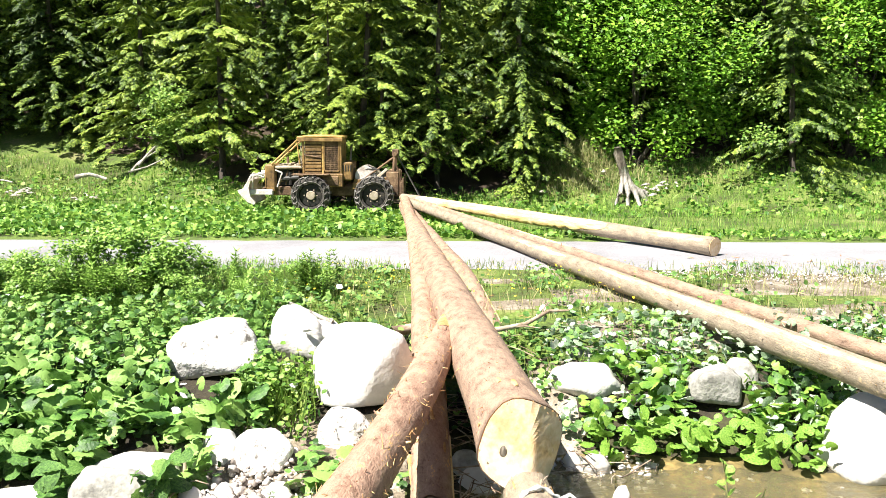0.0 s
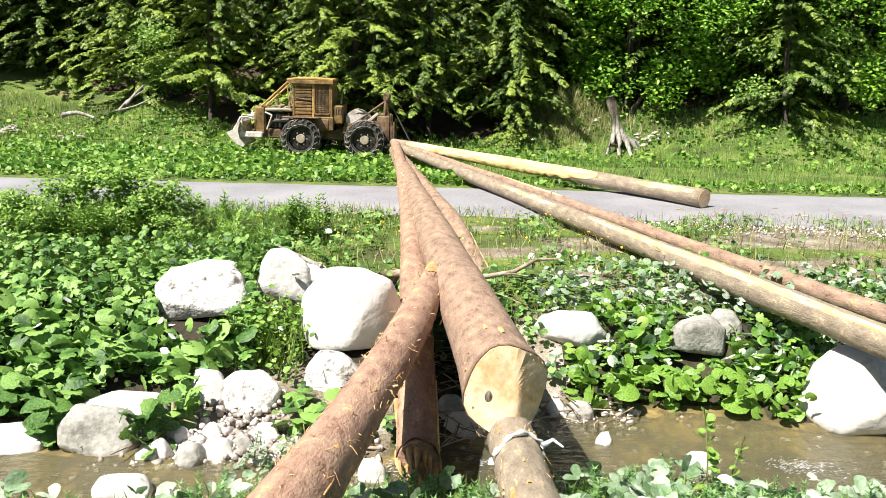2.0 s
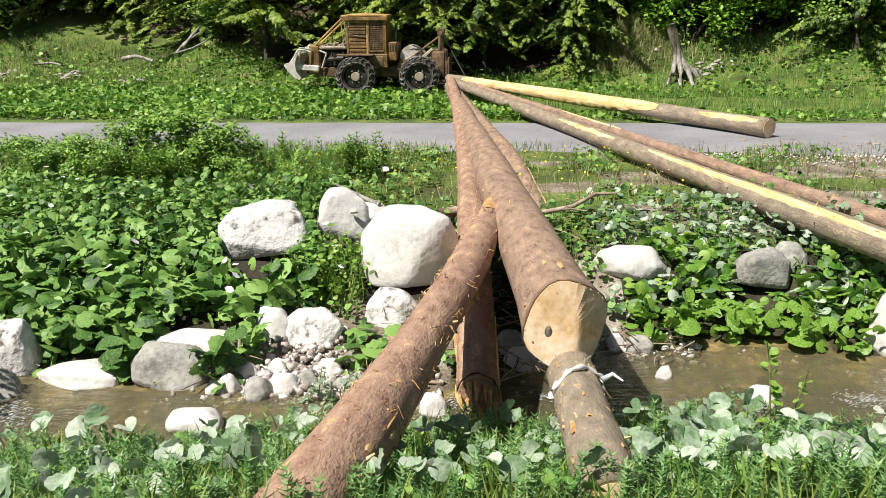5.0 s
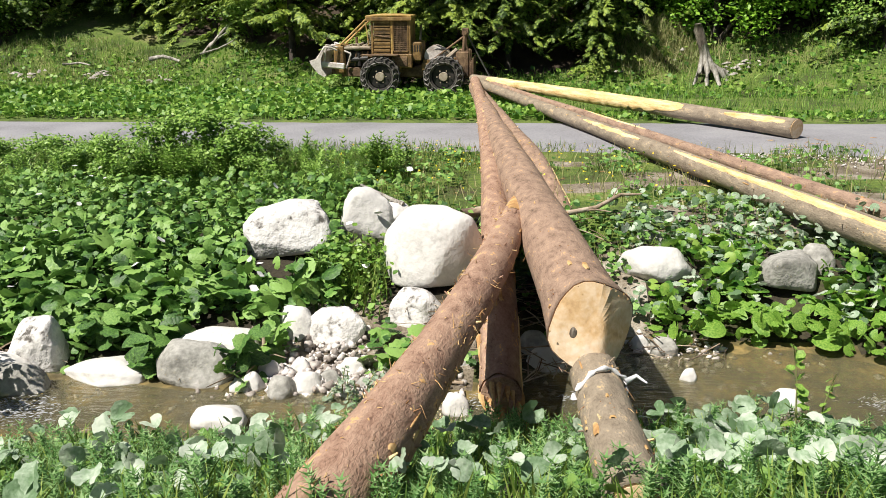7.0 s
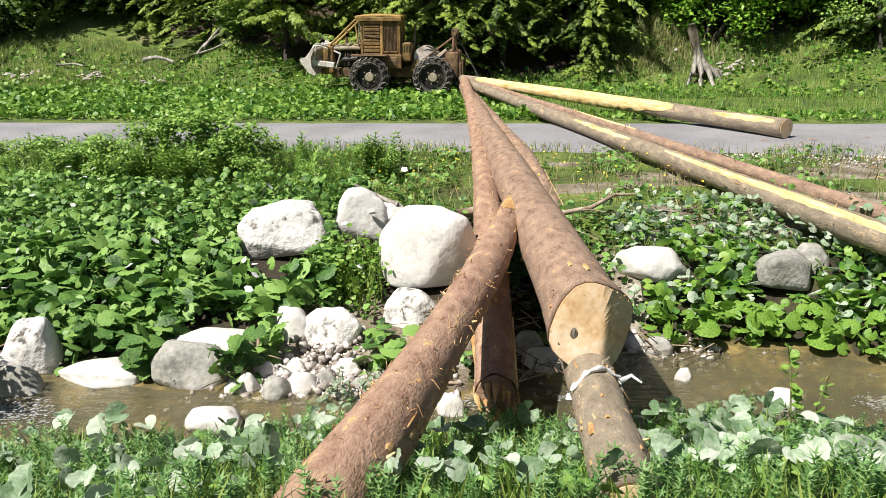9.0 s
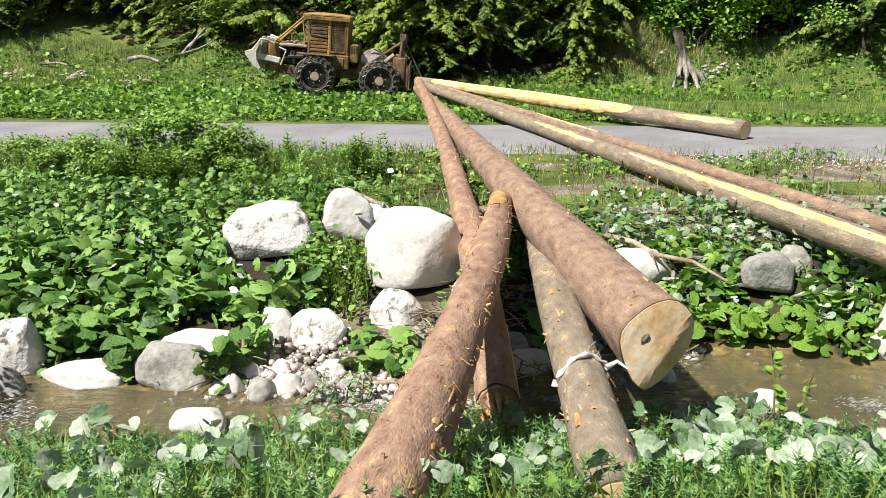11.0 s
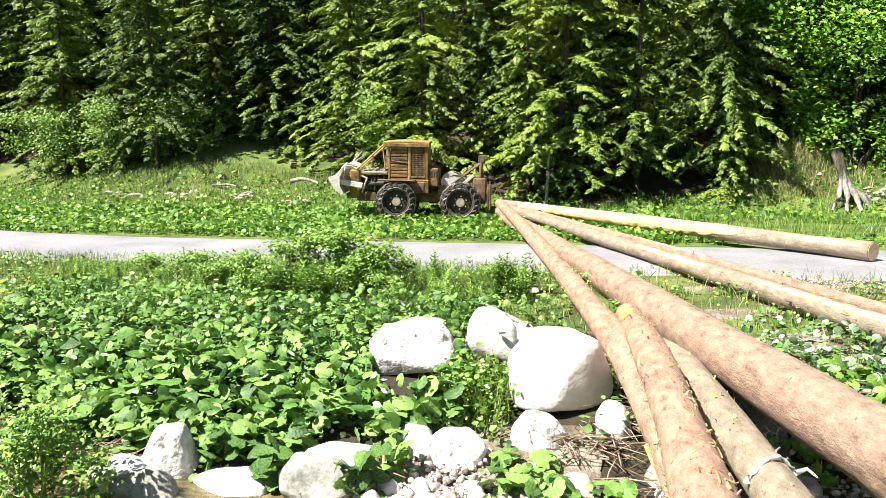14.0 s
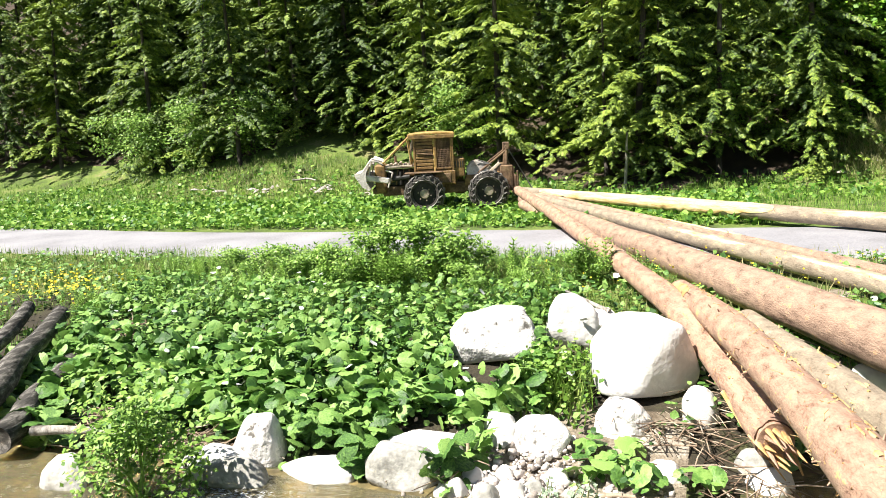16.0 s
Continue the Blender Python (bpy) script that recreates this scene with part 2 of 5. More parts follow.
def scatter(name, template, places, mat, parent=None, smooth=True):
    """Many copies of a small shape joined: template is (verts, faces); places are rows x, y, z, size, yaw, tilt, tilt heading."""
    tv, tf = np.array(template[0], float), template[1]
    p = np.array(places, float)
    v = np.repeat(tv[None], len(p), 0) * p[:, 3, None, None]
    c, s = np.cos(p[:, 4])[:, None], np.sin(p[:, 4])[:, None]
    v[..., 0], v[..., 1] = v[..., 0] * c - v[..., 1] * s, v[..., 0] * s + v[..., 1] * c
    ax = np.stack([np.cos(p[:, 6]), np.sin(p[:, 6]), np.zeros(len(p))], 1)[:, None, :]
    ct, st = np.cos(p[:, 5])[:, None, None], np.sin(p[:, 5])[:, None, None]
    ax = np.broadcast_to(ax, v.shape)
    v = v * ct + np.cross(ax, v) * st + ax * (ax * v).sum(-1, keepdims=True) * (1 - ct)
    v += p[:, None, :3]
    n = len(tv)
    sizes = [len(f) for f in tf]
    flat = np.concatenate([np.array(f) for f in tf])
    loops = (flat[None] + (np.arange(len(p)) * n)[:, None]).ravel()
    me = bpy.data.meshes.new(name)
    me.vertices.add(len(p) * n)
    me.vertices.foreach_set("co", v.ravel())
    me.loops.add(len(loops))
    me.loops.foreach_set("vertex_index", loops.astype(np.int32))
    tot = np.tile(sizes, len(p))
    me.polygons.add(len(tot))
    me.polygons.foreach_set("loop_start", np.concatenate([[0], np.cumsum(tot)[:-1]]).astype(np.int32))
    me.update(calc_edges=True)
    me.validate()
    me.materials.append(mat)
    if smooth:
        me.polygons.foreach_set("use_smooth", [True] * len(me.polygons))
    ob = new(name, me)
    ob.parent = parent
    return ob


# ---- ground ----
WATER_Z = -1.0


def smoothstep(x, a, b):
    k = min(1, max(0, (x - a) / (b - a)))
    return k * k * (3 - 2 * k)


def far_edge(x):
    return 8.45 + 1.45 * smoothstep(x, -0.3, 1.4) - 0.35 * smoothstep(x, 2.5, 5) + 0.12 * math.sin(2.3 * x) + 0.6 * smoothstep(-x, 6, 12)


def near_edge(x):
    return 7.72 - 0.42 * smoothstep(-x, 1.2, 2.6) - 0.42 * smoothstep(-x, 3.2, 5) + 0.25 * smoothstep(x, 0.5, 1.5) - 0.25 * smoothstep(x, 2.0, 4) + 0.08 * math.sin(3.1 * x + 1)


def along(d, table):
    for (d0, z0), (d1, z1) in zip(table, table[1:]):
        if d <= d1:
            return z0 + (z1 - z0) * max(0, d - d0) / (d1 - d0)
    return table[-1][1]


FAR_BANK = ((0, -1.02), (0.5, -0.97), (1.0, -0.88), (1.5, -0.74), (2.0, -0.56), (2.5, -0.42), (3.2, -0.30), (5.0, -0.10), (8.0, 0.0))
NEAR_BANK = ((0, -1.02), (0.4, -0.90), (1.2, -0.66), (2.0, -0.36), (3.0, 0.1), (4.2, 0.6), (6.0, 1.35), (7.5, 1.6), (12, 1.6), (40, 2.5))


def foot(x):
    """Where the wooded slope begins."""
    return 35.2 + 3.0 * smoothstep(-x, 7, 16) - 1.0 * smoothstep(x, 3, 9) + 0.8 * math.sin(0.35 * x) + 2.0 * smoothstep(-x, 20, 40)


def ground_z(x, y):
    f, n = far_edge(x), near_edge(x)
    rough = 0.06 * noise.noise((x * 0.9, y * 0.9, 0)) + 0.025 * noise.noise((x * 3.1, y * 3.1, 5))
    if n < y < f:
        k = min(y - n, f - y)
        return WATER_Z - 0.02 - 0.22 * min(1, k / 0.45) + rough * 0.7
    if y <= n:
        return along(n - y, NEAR_BANK) + rough * min(1, (n - y) * 2)
    z = along((y - f) * (1 + 0.7 * smoothstep(x, 0.3, 1.6)), FAR_BANK)
    keep = min(1, (y - f) * 2)
    if 16.5 < y < 24:
        rough *= 0.25
    z -= 0.22 * smoothstep(y, 22.8, 26) * (1 - smoothstep(y, 31.5, 35))
    b = foot(x)
    if y > b - 4:
        z += 0.9 * smoothstep(y, b - 4, b + 0.5) * (0.35 + 0.65 * smoothstep(abs(x + 4), 3, 9)) + max(0, y - b) * 0.42
    z += 1.1 * math.exp(-((x - 5.7) / 1.5) ** 2 - ((y - 36.0) / 1.3) ** 2) + 0.5 * math.exp(-((x + 19.0) / 2.2) ** 2 - ((y - 38.0) / 1.8) ** 2)
    return z + rough * keep


def under_trees(x, y):
    """The litter-covered ground that the spruces keep in shade."""
    open_bank = smoothstep(x, 3.6, 5) * (1 - smoothstep(x, 7, 8)) + smoothstep(-x, 15, 17) * (1 - smoothstep(-x, 21, 23))
    return y > foot(x) - 0.2 + 1.8 * smoothstep(x, 7, 9) + 1.2 * smoothstep(-x, 8, 10) + 0.8 * noise.noise((x * 0.6, y * 0.6, 3)) + 3.5 * open_bank - 1.6 * smoothstep(x, -7, -4) * (1 - smoothstep(x, 2, 4))


def spaced(a, b, step):
    return [a + (b - a) * i / max(1, round((b - a) / step)) for i in range(round((b - a) / step))]


def build_ground():
    xs = [-400, -200, -120, -80, -60] + spaced(-45, -12, 1.0) + spaced(-12, 10, 0.2) + spaced(10, 40, 1.0) + [40, 55, 80, 120, 200, 400]
    ys = [-300, -120, -60, -30, -15, -8] + spaced(-4, 4, 0.5) + spaced(4, 15, 0.16) + spaced(15, 50, 0.5) + [50, 54, 60, 70, 90, 130, 250, 600]
    verts = [(x, y, ground_z(x, y)) for y in ys for x in xs]
    w = len(xs)
    faces = [(j * w + i, j * w + i + 1, (j + 1) * w + i + 1, (j + 1) * w + i) for j in range(len(ys) - 1) for i in range(w - 1)]
    ob = mesh_object("ground", verts, faces, SOIL)
    ob.data.materials.append(MUD)
    ob.data.materials.append(GRAVEL)
    ob.data.materials.append(NEEDLE_LITTER)
    ob.data.materials.append(SHADE_SOIL)
    for p in ob.data.polygons:
        c = p.center
        if under_trees(c.x, c.y):
            p.material_index = 3
        elif near_edge(c.x) - 0.35 < c.y < far_edge(c.x) + 0.35:
            p.material_index = 1
        elif 0.2 < c.y - far_edge(c.x) < 1.9 + 0.4 * noise.noise((c.x * 1.3, c.y * 1.3, 2)) and -3.1 < c.x < 1.9:
            # between the logs, darkened soil stands in for their shadow
            p.material_index = 4 if -0.35 < c.x < 1.0 else 2
        elif 12.3 < c.y < 18.2 and c.x > 0.8 and noise.noise((c.x * 0.5, c.y * 0.9, 6)) > 0.02 - 0.04 * (c.x - 4):
            p.material_index = 2
        elif near_edge(c.x) - 3.9 + 0.9 * noise.noise((c.x * 0.7, c.y * 0.7, 8)) < c.y < near_edge(c.x) or (far_edge(c.x) < c.y < far_edge(c.x) + 5 + noise.noise((c.x * 0.6, c.y * 0.6, 1)) and c.x < 0) or (far_edge(c.x) < c.y < far_edge(c.x) + 2.2 and c.x > 0):
            # plant beds on both banks: shade under the leaves put into the soil colour
            p.material_index = 4
    tagged(ob, "uneven grassy ground with stream bed and wooded slope", "ground", kind="structure")


def road_near(x):
    return 17.95 - 0.35 * smoothstep(x, 4, 10) + 0.10 * noise.noise((x * 0.8, 3, 0)) + 0.05 * noise.noise((x * 4, 3, 0)) + 1.5 * smoothstep(-x, 12, 30)


def road_far(x):
    return 22.35 + 0.012 * x + 0.08 * noise.noise((x * 0.9, 7, 0)) + 0.05 * noise.noise((x * 4, 9, 0)) + 2.5 * smoothstep(-x, 12, 30)


def build_road():
    xs = spaced(-60, 60, 0.3)
    rows = 8
    verts, faces = [], []
    for x in xs:
        a, b = road_near(x), road_far(x)
        for k in range(rows + 1):
            y = a + (b - a) * k / rows
            edge = -0.06 if k in (0, rows) else 0.0
            verts.append((x, y, max(0.05, ground_z(x, y) + 0.03) + 0.03 * math.sin(math.pi * k / rows) + edge))
    n = rows + 1
    for i in range(len(xs) - 1):
        for k in range(rows):
            faces.append((i * n + k, (i + 1) * n + k, (i + 1) * n + k + 1, i * n + k + 1))
    tagged(mesh_object("road", verts, faces, ASPHALT), "narrow worn grey asphalt forest road", "road", kind="structure")


def build_water():
    xs, verts, faces = spaced(-60, 60, 0.4), [], []
    for x in xs:
        a, b = near_edge(x) - 0.12, far_edge(x) + 0.12
        verts += [(x, a + (b - a) * k / 6, WATER_Z + 0.012 * noise.noise((x * 2, k, 3))) for k in range(7)]
    for i in range(len(xs) - 1):
        for k in range(6):
            faces.append((i * 7 + k, (i + 1) * 7 + k, (i + 1) * 7 + k + 1, i * 7 + k + 1))
    tagged(mesh_object("water", verts, faces, WATER), "shallow brownish clear brook with ripples", "water", kind="structure")


build_ground()
build_road()
build_water()


# ---- logs ----
def lay(butt, tip, roll=0.0):
    """The pose of a log: its own Y runs from butt to tip."""
    butt, tip = Vector(butt), Vector(tip)
    q = (tip - butt).to_track_quat("Y", "Z").to_matrix().to_4x4()
    return Matrix.Translation(butt) @ q @ pose(0, 0, 0, 0, roll, 0)


def log_radius(y, length, r0, r1, flare, seed, a):
    k = y / length
    r = r0 + (r1 - r0) * k + flare * math.exp(-y / 0.45)
    knots = 0.035 * noise.noise((math.cos(a) * 0.9 + seed, y * 0.55, math.sin(a) * 0.9)) + 0.02 * noise.noise((math.cos(a) * 2.2 + seed, y * 3.0, math.sin(a) * 2.2))
    if flare > 0.015:
        c, s = abs(math.cos(a + 0.5)), abs(math.sin(a + 0.5))
        r *= 1 + (1 / (c ** 4 + s ** 4) ** 0.25 - 1.09) * 0.6 * math.exp(-y / 0.7)
    return r * (1 + 1.1 * knots) + 0.10 * r * noise.noise((seed, y * 0.35, 0))


def butt_cut(x, z):
    """How far the slanting saw cut of the thick log's butt lies back: a flat tilted face with a second face turned aside."""
    return 0.26 * (z + 0.40) + 0.5 * (x - 0.09 - 0.08 * z + math.sqrt((x - 0.09 - 0.08 * z) ** 2 + 0.0004)) * 0.95 + 0.010 * noise.noise((x * 4, z * 4, 3)) + 0.004 * noise.noise((x * 14, z * 5, 8))


def build_log(label, length, r0, r1, flare=0.0, seed=0, bark=None, bare=(), stubs=20, ragged=0.0, bow=0.0, notch=False, droop=0.0, torn=0, bend=0.0, scars=(15, 165)):
    """A felled trunk. bare: stretches (from, to, angle, half width) where the bark is torn off down to pale wood."""
    rng = random.Random(seed)

    def sweep(y):
        """How far the trunk bends aside."""
        return bend * 4 * (y / length) * (1 - y / length)

    n, rings = 28, max(30, int(length * 3.2))
    verts, faces = [], []
    for i in range(rings + 1):
        y = length * (i / rings) ** 1.15
        sag = bow * 4 * (y / length) * (1 - y / length) - droop * max(0, 1 - y / 4.5) ** 2
        for k in range(n):
            a = 2 * math.pi * k / n
            r = log_radius(y, length, r0, r1, flare, seed, a)
            yy = y
            if ragged and i == 0:
                yy -= ragged * rng.random()
            if notch and y < 0.9:
                yy = y + butt_cut(r * math.cos(a), r * math.sin(a)) * (1 - y / 0.9)
            verts.append((r * math.cos(a) + sweep(y), yy, r * math.sin(a) + sag))
    for i in range(rings):
        for k in range(n):
            faces.append((i * n + k, i * n + (k + 1) % n, (i + 1) * n + (k + 1) % n, (i + 1) * n + k))
    faces.append(tuple(reversed(range(rings * n, rings * n + n))))
    faces.append(tuple(range(n)))
    log = mesh_object("log", verts, faces, bark or BARK)
    tagged(log, label, "log", "logs dragged behind the skidder")
    # cut face, a disc a little proud of the trunk
    r = r0 + flare
    fv = [(0.93 * log_radius(0, length, r0, r1, flare, seed, 2 * math.pi * k / n) * math.cos(2 * math.pi * k / n), -0.012 - ragged,
           0.93 * log_radius(0, length, r0, r1, flare, seed, 2 * math.pi * k / n) * math.sin(2 * math.pi * k / n)) for k in range(n)]
    if notch:
        rim = [(x / 0.93 * 0.975, z / 0.93 * 0.975) for x, _, z in fv]
        fv = [(x * q, butt_cut(x * q, z * q) - 0.012, z * q) for q in [1 - 0.06 * k for k in range(16)] for x, z in rim] + [(0, butt_cut(0, 0) - 0.012, 0)]
        fv += [(x * 0.98, butt_cut(x, z) + 0.07, z * 0.98) for x, z in rim]
    else:
        fv += [(x * 0.97, 0.06, z * 0.97) for x, _, z in fv] + [(0.02, -0.02 - ragged, 0.0)]
    ff = [(k, (k + 1) % n, 2 * n) for k in range(n)] + [(k + n, (k + 1) % n + n, (k + 1) % n, k) for k in range(n)]
    if notch:
        ff = [(q * n + k, q * n + (k + 1) % n, (q + 1) * n + (k + 1) % n, (q + 1) * n + k) for q in range(15) for k in range(n)]
        ff += [(15 * n + k, 15 * n + (k + 1) % n, 16 * n) for k in range(n)] + [(16 * n + 1 + k, 16 * n + 1 + (k + 1) % n, (k + 1) % n, k) for k in range(n)]
    if droop:
        fv = [(x, y, z - droop) for x, y, z in fv]
    mesh_object("cut_face", fv, ff, bark if droop else WOOD_FACE, log, False, "pale sawn end with growth rings")
    bare = list(bare)
    for _ in range(torn):
        y = 0.3 + (length - 1.2) * rng.random() ** 1.3
        bare.append((y, y + rng.choice((rng.uniform(0.03, 0.10), rng.uniform(0.05, 0.25))), rng.uniform(*scars), rng.choice((2, 3, 4, 6, 9))))
    # torn strips of bare wood
    for y0, y1, ang, half in bare:
        sv, sf, m = [], [], max(4, int((y1 - y0) * 7))
        cols = max(6, int(half / 4))
        for i in range(m + 1):
            y = y0 + (y1 - y0) * i / m
            sag = bow * 4 * (y / length) * (1 - y / length) - droop * max(0, 1 - y / 4.5) ** 2
            taper = math.sin(math.pi * min(1, max(0, (i + 0.3) / (m + 0.6)))) ** 0.4
            wob = 0.3 * noise.noise((seed, y * 2.1, 4))
            for j in range(cols):
                a = radians(ang + wob * 20 + half * taper * (1 + 0.55 * noise.noise((seed + (0 if j < cols / 2 else 7), y * 5, 1))) * (2 * j / (cols - 1) - 1))
                rr = log_radius(y, length, r0, r1, flare, seed, a) + 0.006 * (1.6 if 0 < j < cols - 1 else -2)
                sv.append((rr * math.cos(a) + sweep(y), y, rr * math.sin(a) + sag))
        for i in range(m):
            for j in range(cols - 1):
                sf.append((i * cols + j, i * cols + j + 1, (i + 1) * cols + j + 1, (i + 1) * cols + j))
        mesh_object("bare_strip", sv, sf, WOOD if y1 - y0 > 1 else FLAKE, log, True, "pale strip where the bark is torn off")
    # short broken branch stubs and bark flakes
    for _ in range(stubs):
        y, a = rng.uniform(0.4, length * 0.95), rng.uniform(-0.6, math.pi + 0.6)
        rr = log_radius(y, length, r0, r1, flare, seed, a)
        sag = bow * 4 * (y / length) * (1 - y / length) - droop * max(0, 1 - y / 4.5) ** 2
        d = Vector((math.cos(a), rng.uniform(-0.5, 0.9), math.sin(a))).normalized()
        p = Vector((rr * math.cos(a) + sweep(y), y, rr * math.sin(a) + sag))
        bm = rod(bmesh.new(), p - d * 0.03, p + d * rng.uniform(0.015, 0.055), rng.uniform(0.010, 0.02), 5, 0.007)
        part("branch_stub", bm, WOOD if rng.random() < 0.3 else bark or BARK, log)
    bm = bmesh.new()
    for _ in range(int(length * 9)):
        y, a = length * rng.random() ** 1.4, rng.uniform(0, math.pi)
        rr = log_radius(y, length, r0, r1, flare, seed, a)
        sag = bow * 4 * (y / length) * (1 - y / length) - droop * max(0, 1 - y / 4.5) ** 2
        m = Matrix.Translation((rr * math.cos(a) + sweep(y), y, rr * math.sin(a) + sag)) @ pose(0, 0, 0, rng.uniform(-25, 25), 90 - math.degrees(a), rng.uniform(0, 360))
        s = rng.uniform(0.005, 0.018)
        bmesh.ops.create_cone(bm, cap_ends=True, segments=5, radius1=s, radius2=s * 0.3, depth=0.012, matrix=m @ Matrix.Diagonal((1, rng.uniform(0.2, 0.6), 1, 1)))
    for _ in range(int(torn * 2.2)):
        y, a = 0.3 + (length - 1) * rng.random() ** 0.9, rng.choice((rng.uniform(0.0, 0.7), rng.uniform(2.4, 3.2), rng.uniform(0.3, 2.8)))
        rr = log_radius(y, length, r0, r1, flare, seed, a)
        sag = bow * 4 * (y / length) * (1 - y / length) - droop * max(0, 1 - y / 4.5) ** 2
        p = Vector((rr * math.cos(a) + sweep(y), y, rr * math.sin(a) + sag))
        turn = rng.uniform(-1, 1)
        d = Vector((-math.sin(a) * turn + math.cos(a) * 0.25, rng.uniform(-0.6, 0.6), math.cos(a) * turn + math.sin(a) * 0.25)).normalized()
        q = p + d * rng.uniform(0.015, 0.06)
        rod(bm, p, q, rng.uniform(0.003, 0.007), 4, 0.002)
        if rng.random() < 0.25:
            rod(bm, q, q + (d + Vector((0, 0, rng.uniform(-0.9, 0.3)))).normalized() * rng.uniform(0.03, 0.10), 0.003, 4, 0.0015)
    flakes = part("bark_scrap", bm, FLAKE, log, "torn orange flakes of bark")
    flakes["kind"] = "stuff"
    return log


big_log = build_log("thick brown spruce log with flared notched butt", 22.55, 0.385, 0.17, 0.02, 3, BARK, [], 14, notch=True, torn=26)
red_log = build_log("reddish-brown spruce log with scraped bark beside the stream", 9.6, 0.272, 0.175, 0.0, 11, BARK_RED, [(8.5, 9.5, 85, 50), (0.4, 3.6, -50, 20)], 40, torn=85, bend=0.17, scars=(-62, 32))
wet_log = build_log("orange-barked log with splintered end over the water", 21.5, 0.215, 0.16, 0.0, 17, BARK_RED, [(0.0, 1.2, 10, 10)], 40, torn=40, ragged=0.07, droop=0.62, bend=0.14)
tied_log = build_log("grey-brown log bound with a white rope of bark", 7.2, 0.225, 0.20, 0.0, 23, BARK_GREY, [], 16, torn=18)
under_log = build_log("rough peeling log under the thick log", 15.5, 0.20, 0.15, 0.0, 29, BARK, [(0.6, 2.6, 30, 24)], 30, torn=30, ragged=0.10, droop=0.45)
road_log = build_log("partly peeled pale log lying on the road", 12.9, 0.215, 0.15, 0.01, 31, BARK_GREY, [(3.2, 11.9, 140, 96), (0.2, 1.9, 135, 30)], 6)
long_log = build_log("long grey-brown log with a pale scraped stripe", 22.9, 0.20, 0.14, 0.01, 37, BARK_GREY, [(0.8, 8.6, 122, 26), (10.0, 13.0, 130, 24)], 12, torn=24)
thin_log = build_log("thinner brown log beside the long log", 20.6, 0.13, 0.10, 0.0, 41, BARK, [(9.0, 12.0, 95, 24)], 12, torn=20)


def splinter_and_band():
    sv, sf = tube([(-0.20, 0.9, -0.40), (-0.16, 0.4, -0.62), (0.10, -0.10, -1.05)], [0.035, 0.03, 0.006], 5)
    mesh_object("splinter", sv, sf, FLAKE, wet_log, False, "long orange splinter hanging from the end")
    sv, sf = tube([(0.10, 0.5, -0.45), (0.22, 0.1, -0.72), (0.26, -0.15, -0.98)], [0.035, 0.03, 0.01], 5)
    mesh_object("splinter", sv, sf, FLAKE, wet_log, False)
    # torn fibres standing out round the broken end
    rng = random.Random(31)
    for k in range(14):
        a, r = 2 * math.pi * (k + rng.uniform(-0.3, 0.3)) / 14, rng.uniform(0.09, 0.20)
        x, z = r * math.cos(a), r * math.sin(a) - 0.60
        sv, sf = tube([(x, 0.12, z), (x * 1.05, -0.10, z - 0.02), (x * 0.9 + rng.uniform(-0.05, 0.05), -0.16 - rng.uniform(0.05, 0.28), z - rng.uniform(0.0, 0.12))], [0.04, 0.03, 0.005], 5)
        mesh_object("splinter", sv, sf, FLAKE if k % 3 else BARK_RED, wet_log, False)
    pts = [((0.232 + 0.012 * math.sin(5 * a)) * math.cos(a), 2.05 + 0.16 * math.cos(a) + 0.02 * math.sin(7 * a), (0.232 + 0.012 * math.sin(5 * a)) * math.sin(a)) for a in [radians(-10 + 185 * k / 18) for k in range(19)]]
    sv, sf = tube(pts, [0.02 + 0.011 * math.sin(k * 2.2) for k in range(19)], 6)
    mesh_object("binding", sv, sf, LITTER, tied_log, True, "frayed white binding round the log")
    sv, sf = tube([(0.2, 2.08, 0.12), (0.3, 2.12, 0.16), (0.38, 2.06, 0.12)], [0.03, 0.02, 0.008], 5)
    mesh_object("binding_end", sv, sf, LITTER, tied_log)


splinter_and_band()


def butt_details():
    """The rotten hole in the thick log's sawn end."""
    bm = bmesh.new()
    bmesh.ops.create_icosphere(bm, subdivisions=2, radius=0.05, matrix=Matrix.Translation((-0.19, butt_cut(-0.19, -0.04) - 0.012, -0.04)) @ Matrix.Diagonal((0.7, 0.3, 1.3, 1)))
    part("rot_hole", bm, STUMP, big_log, "dark rotten hole in the sawn end", True)


butt_details()


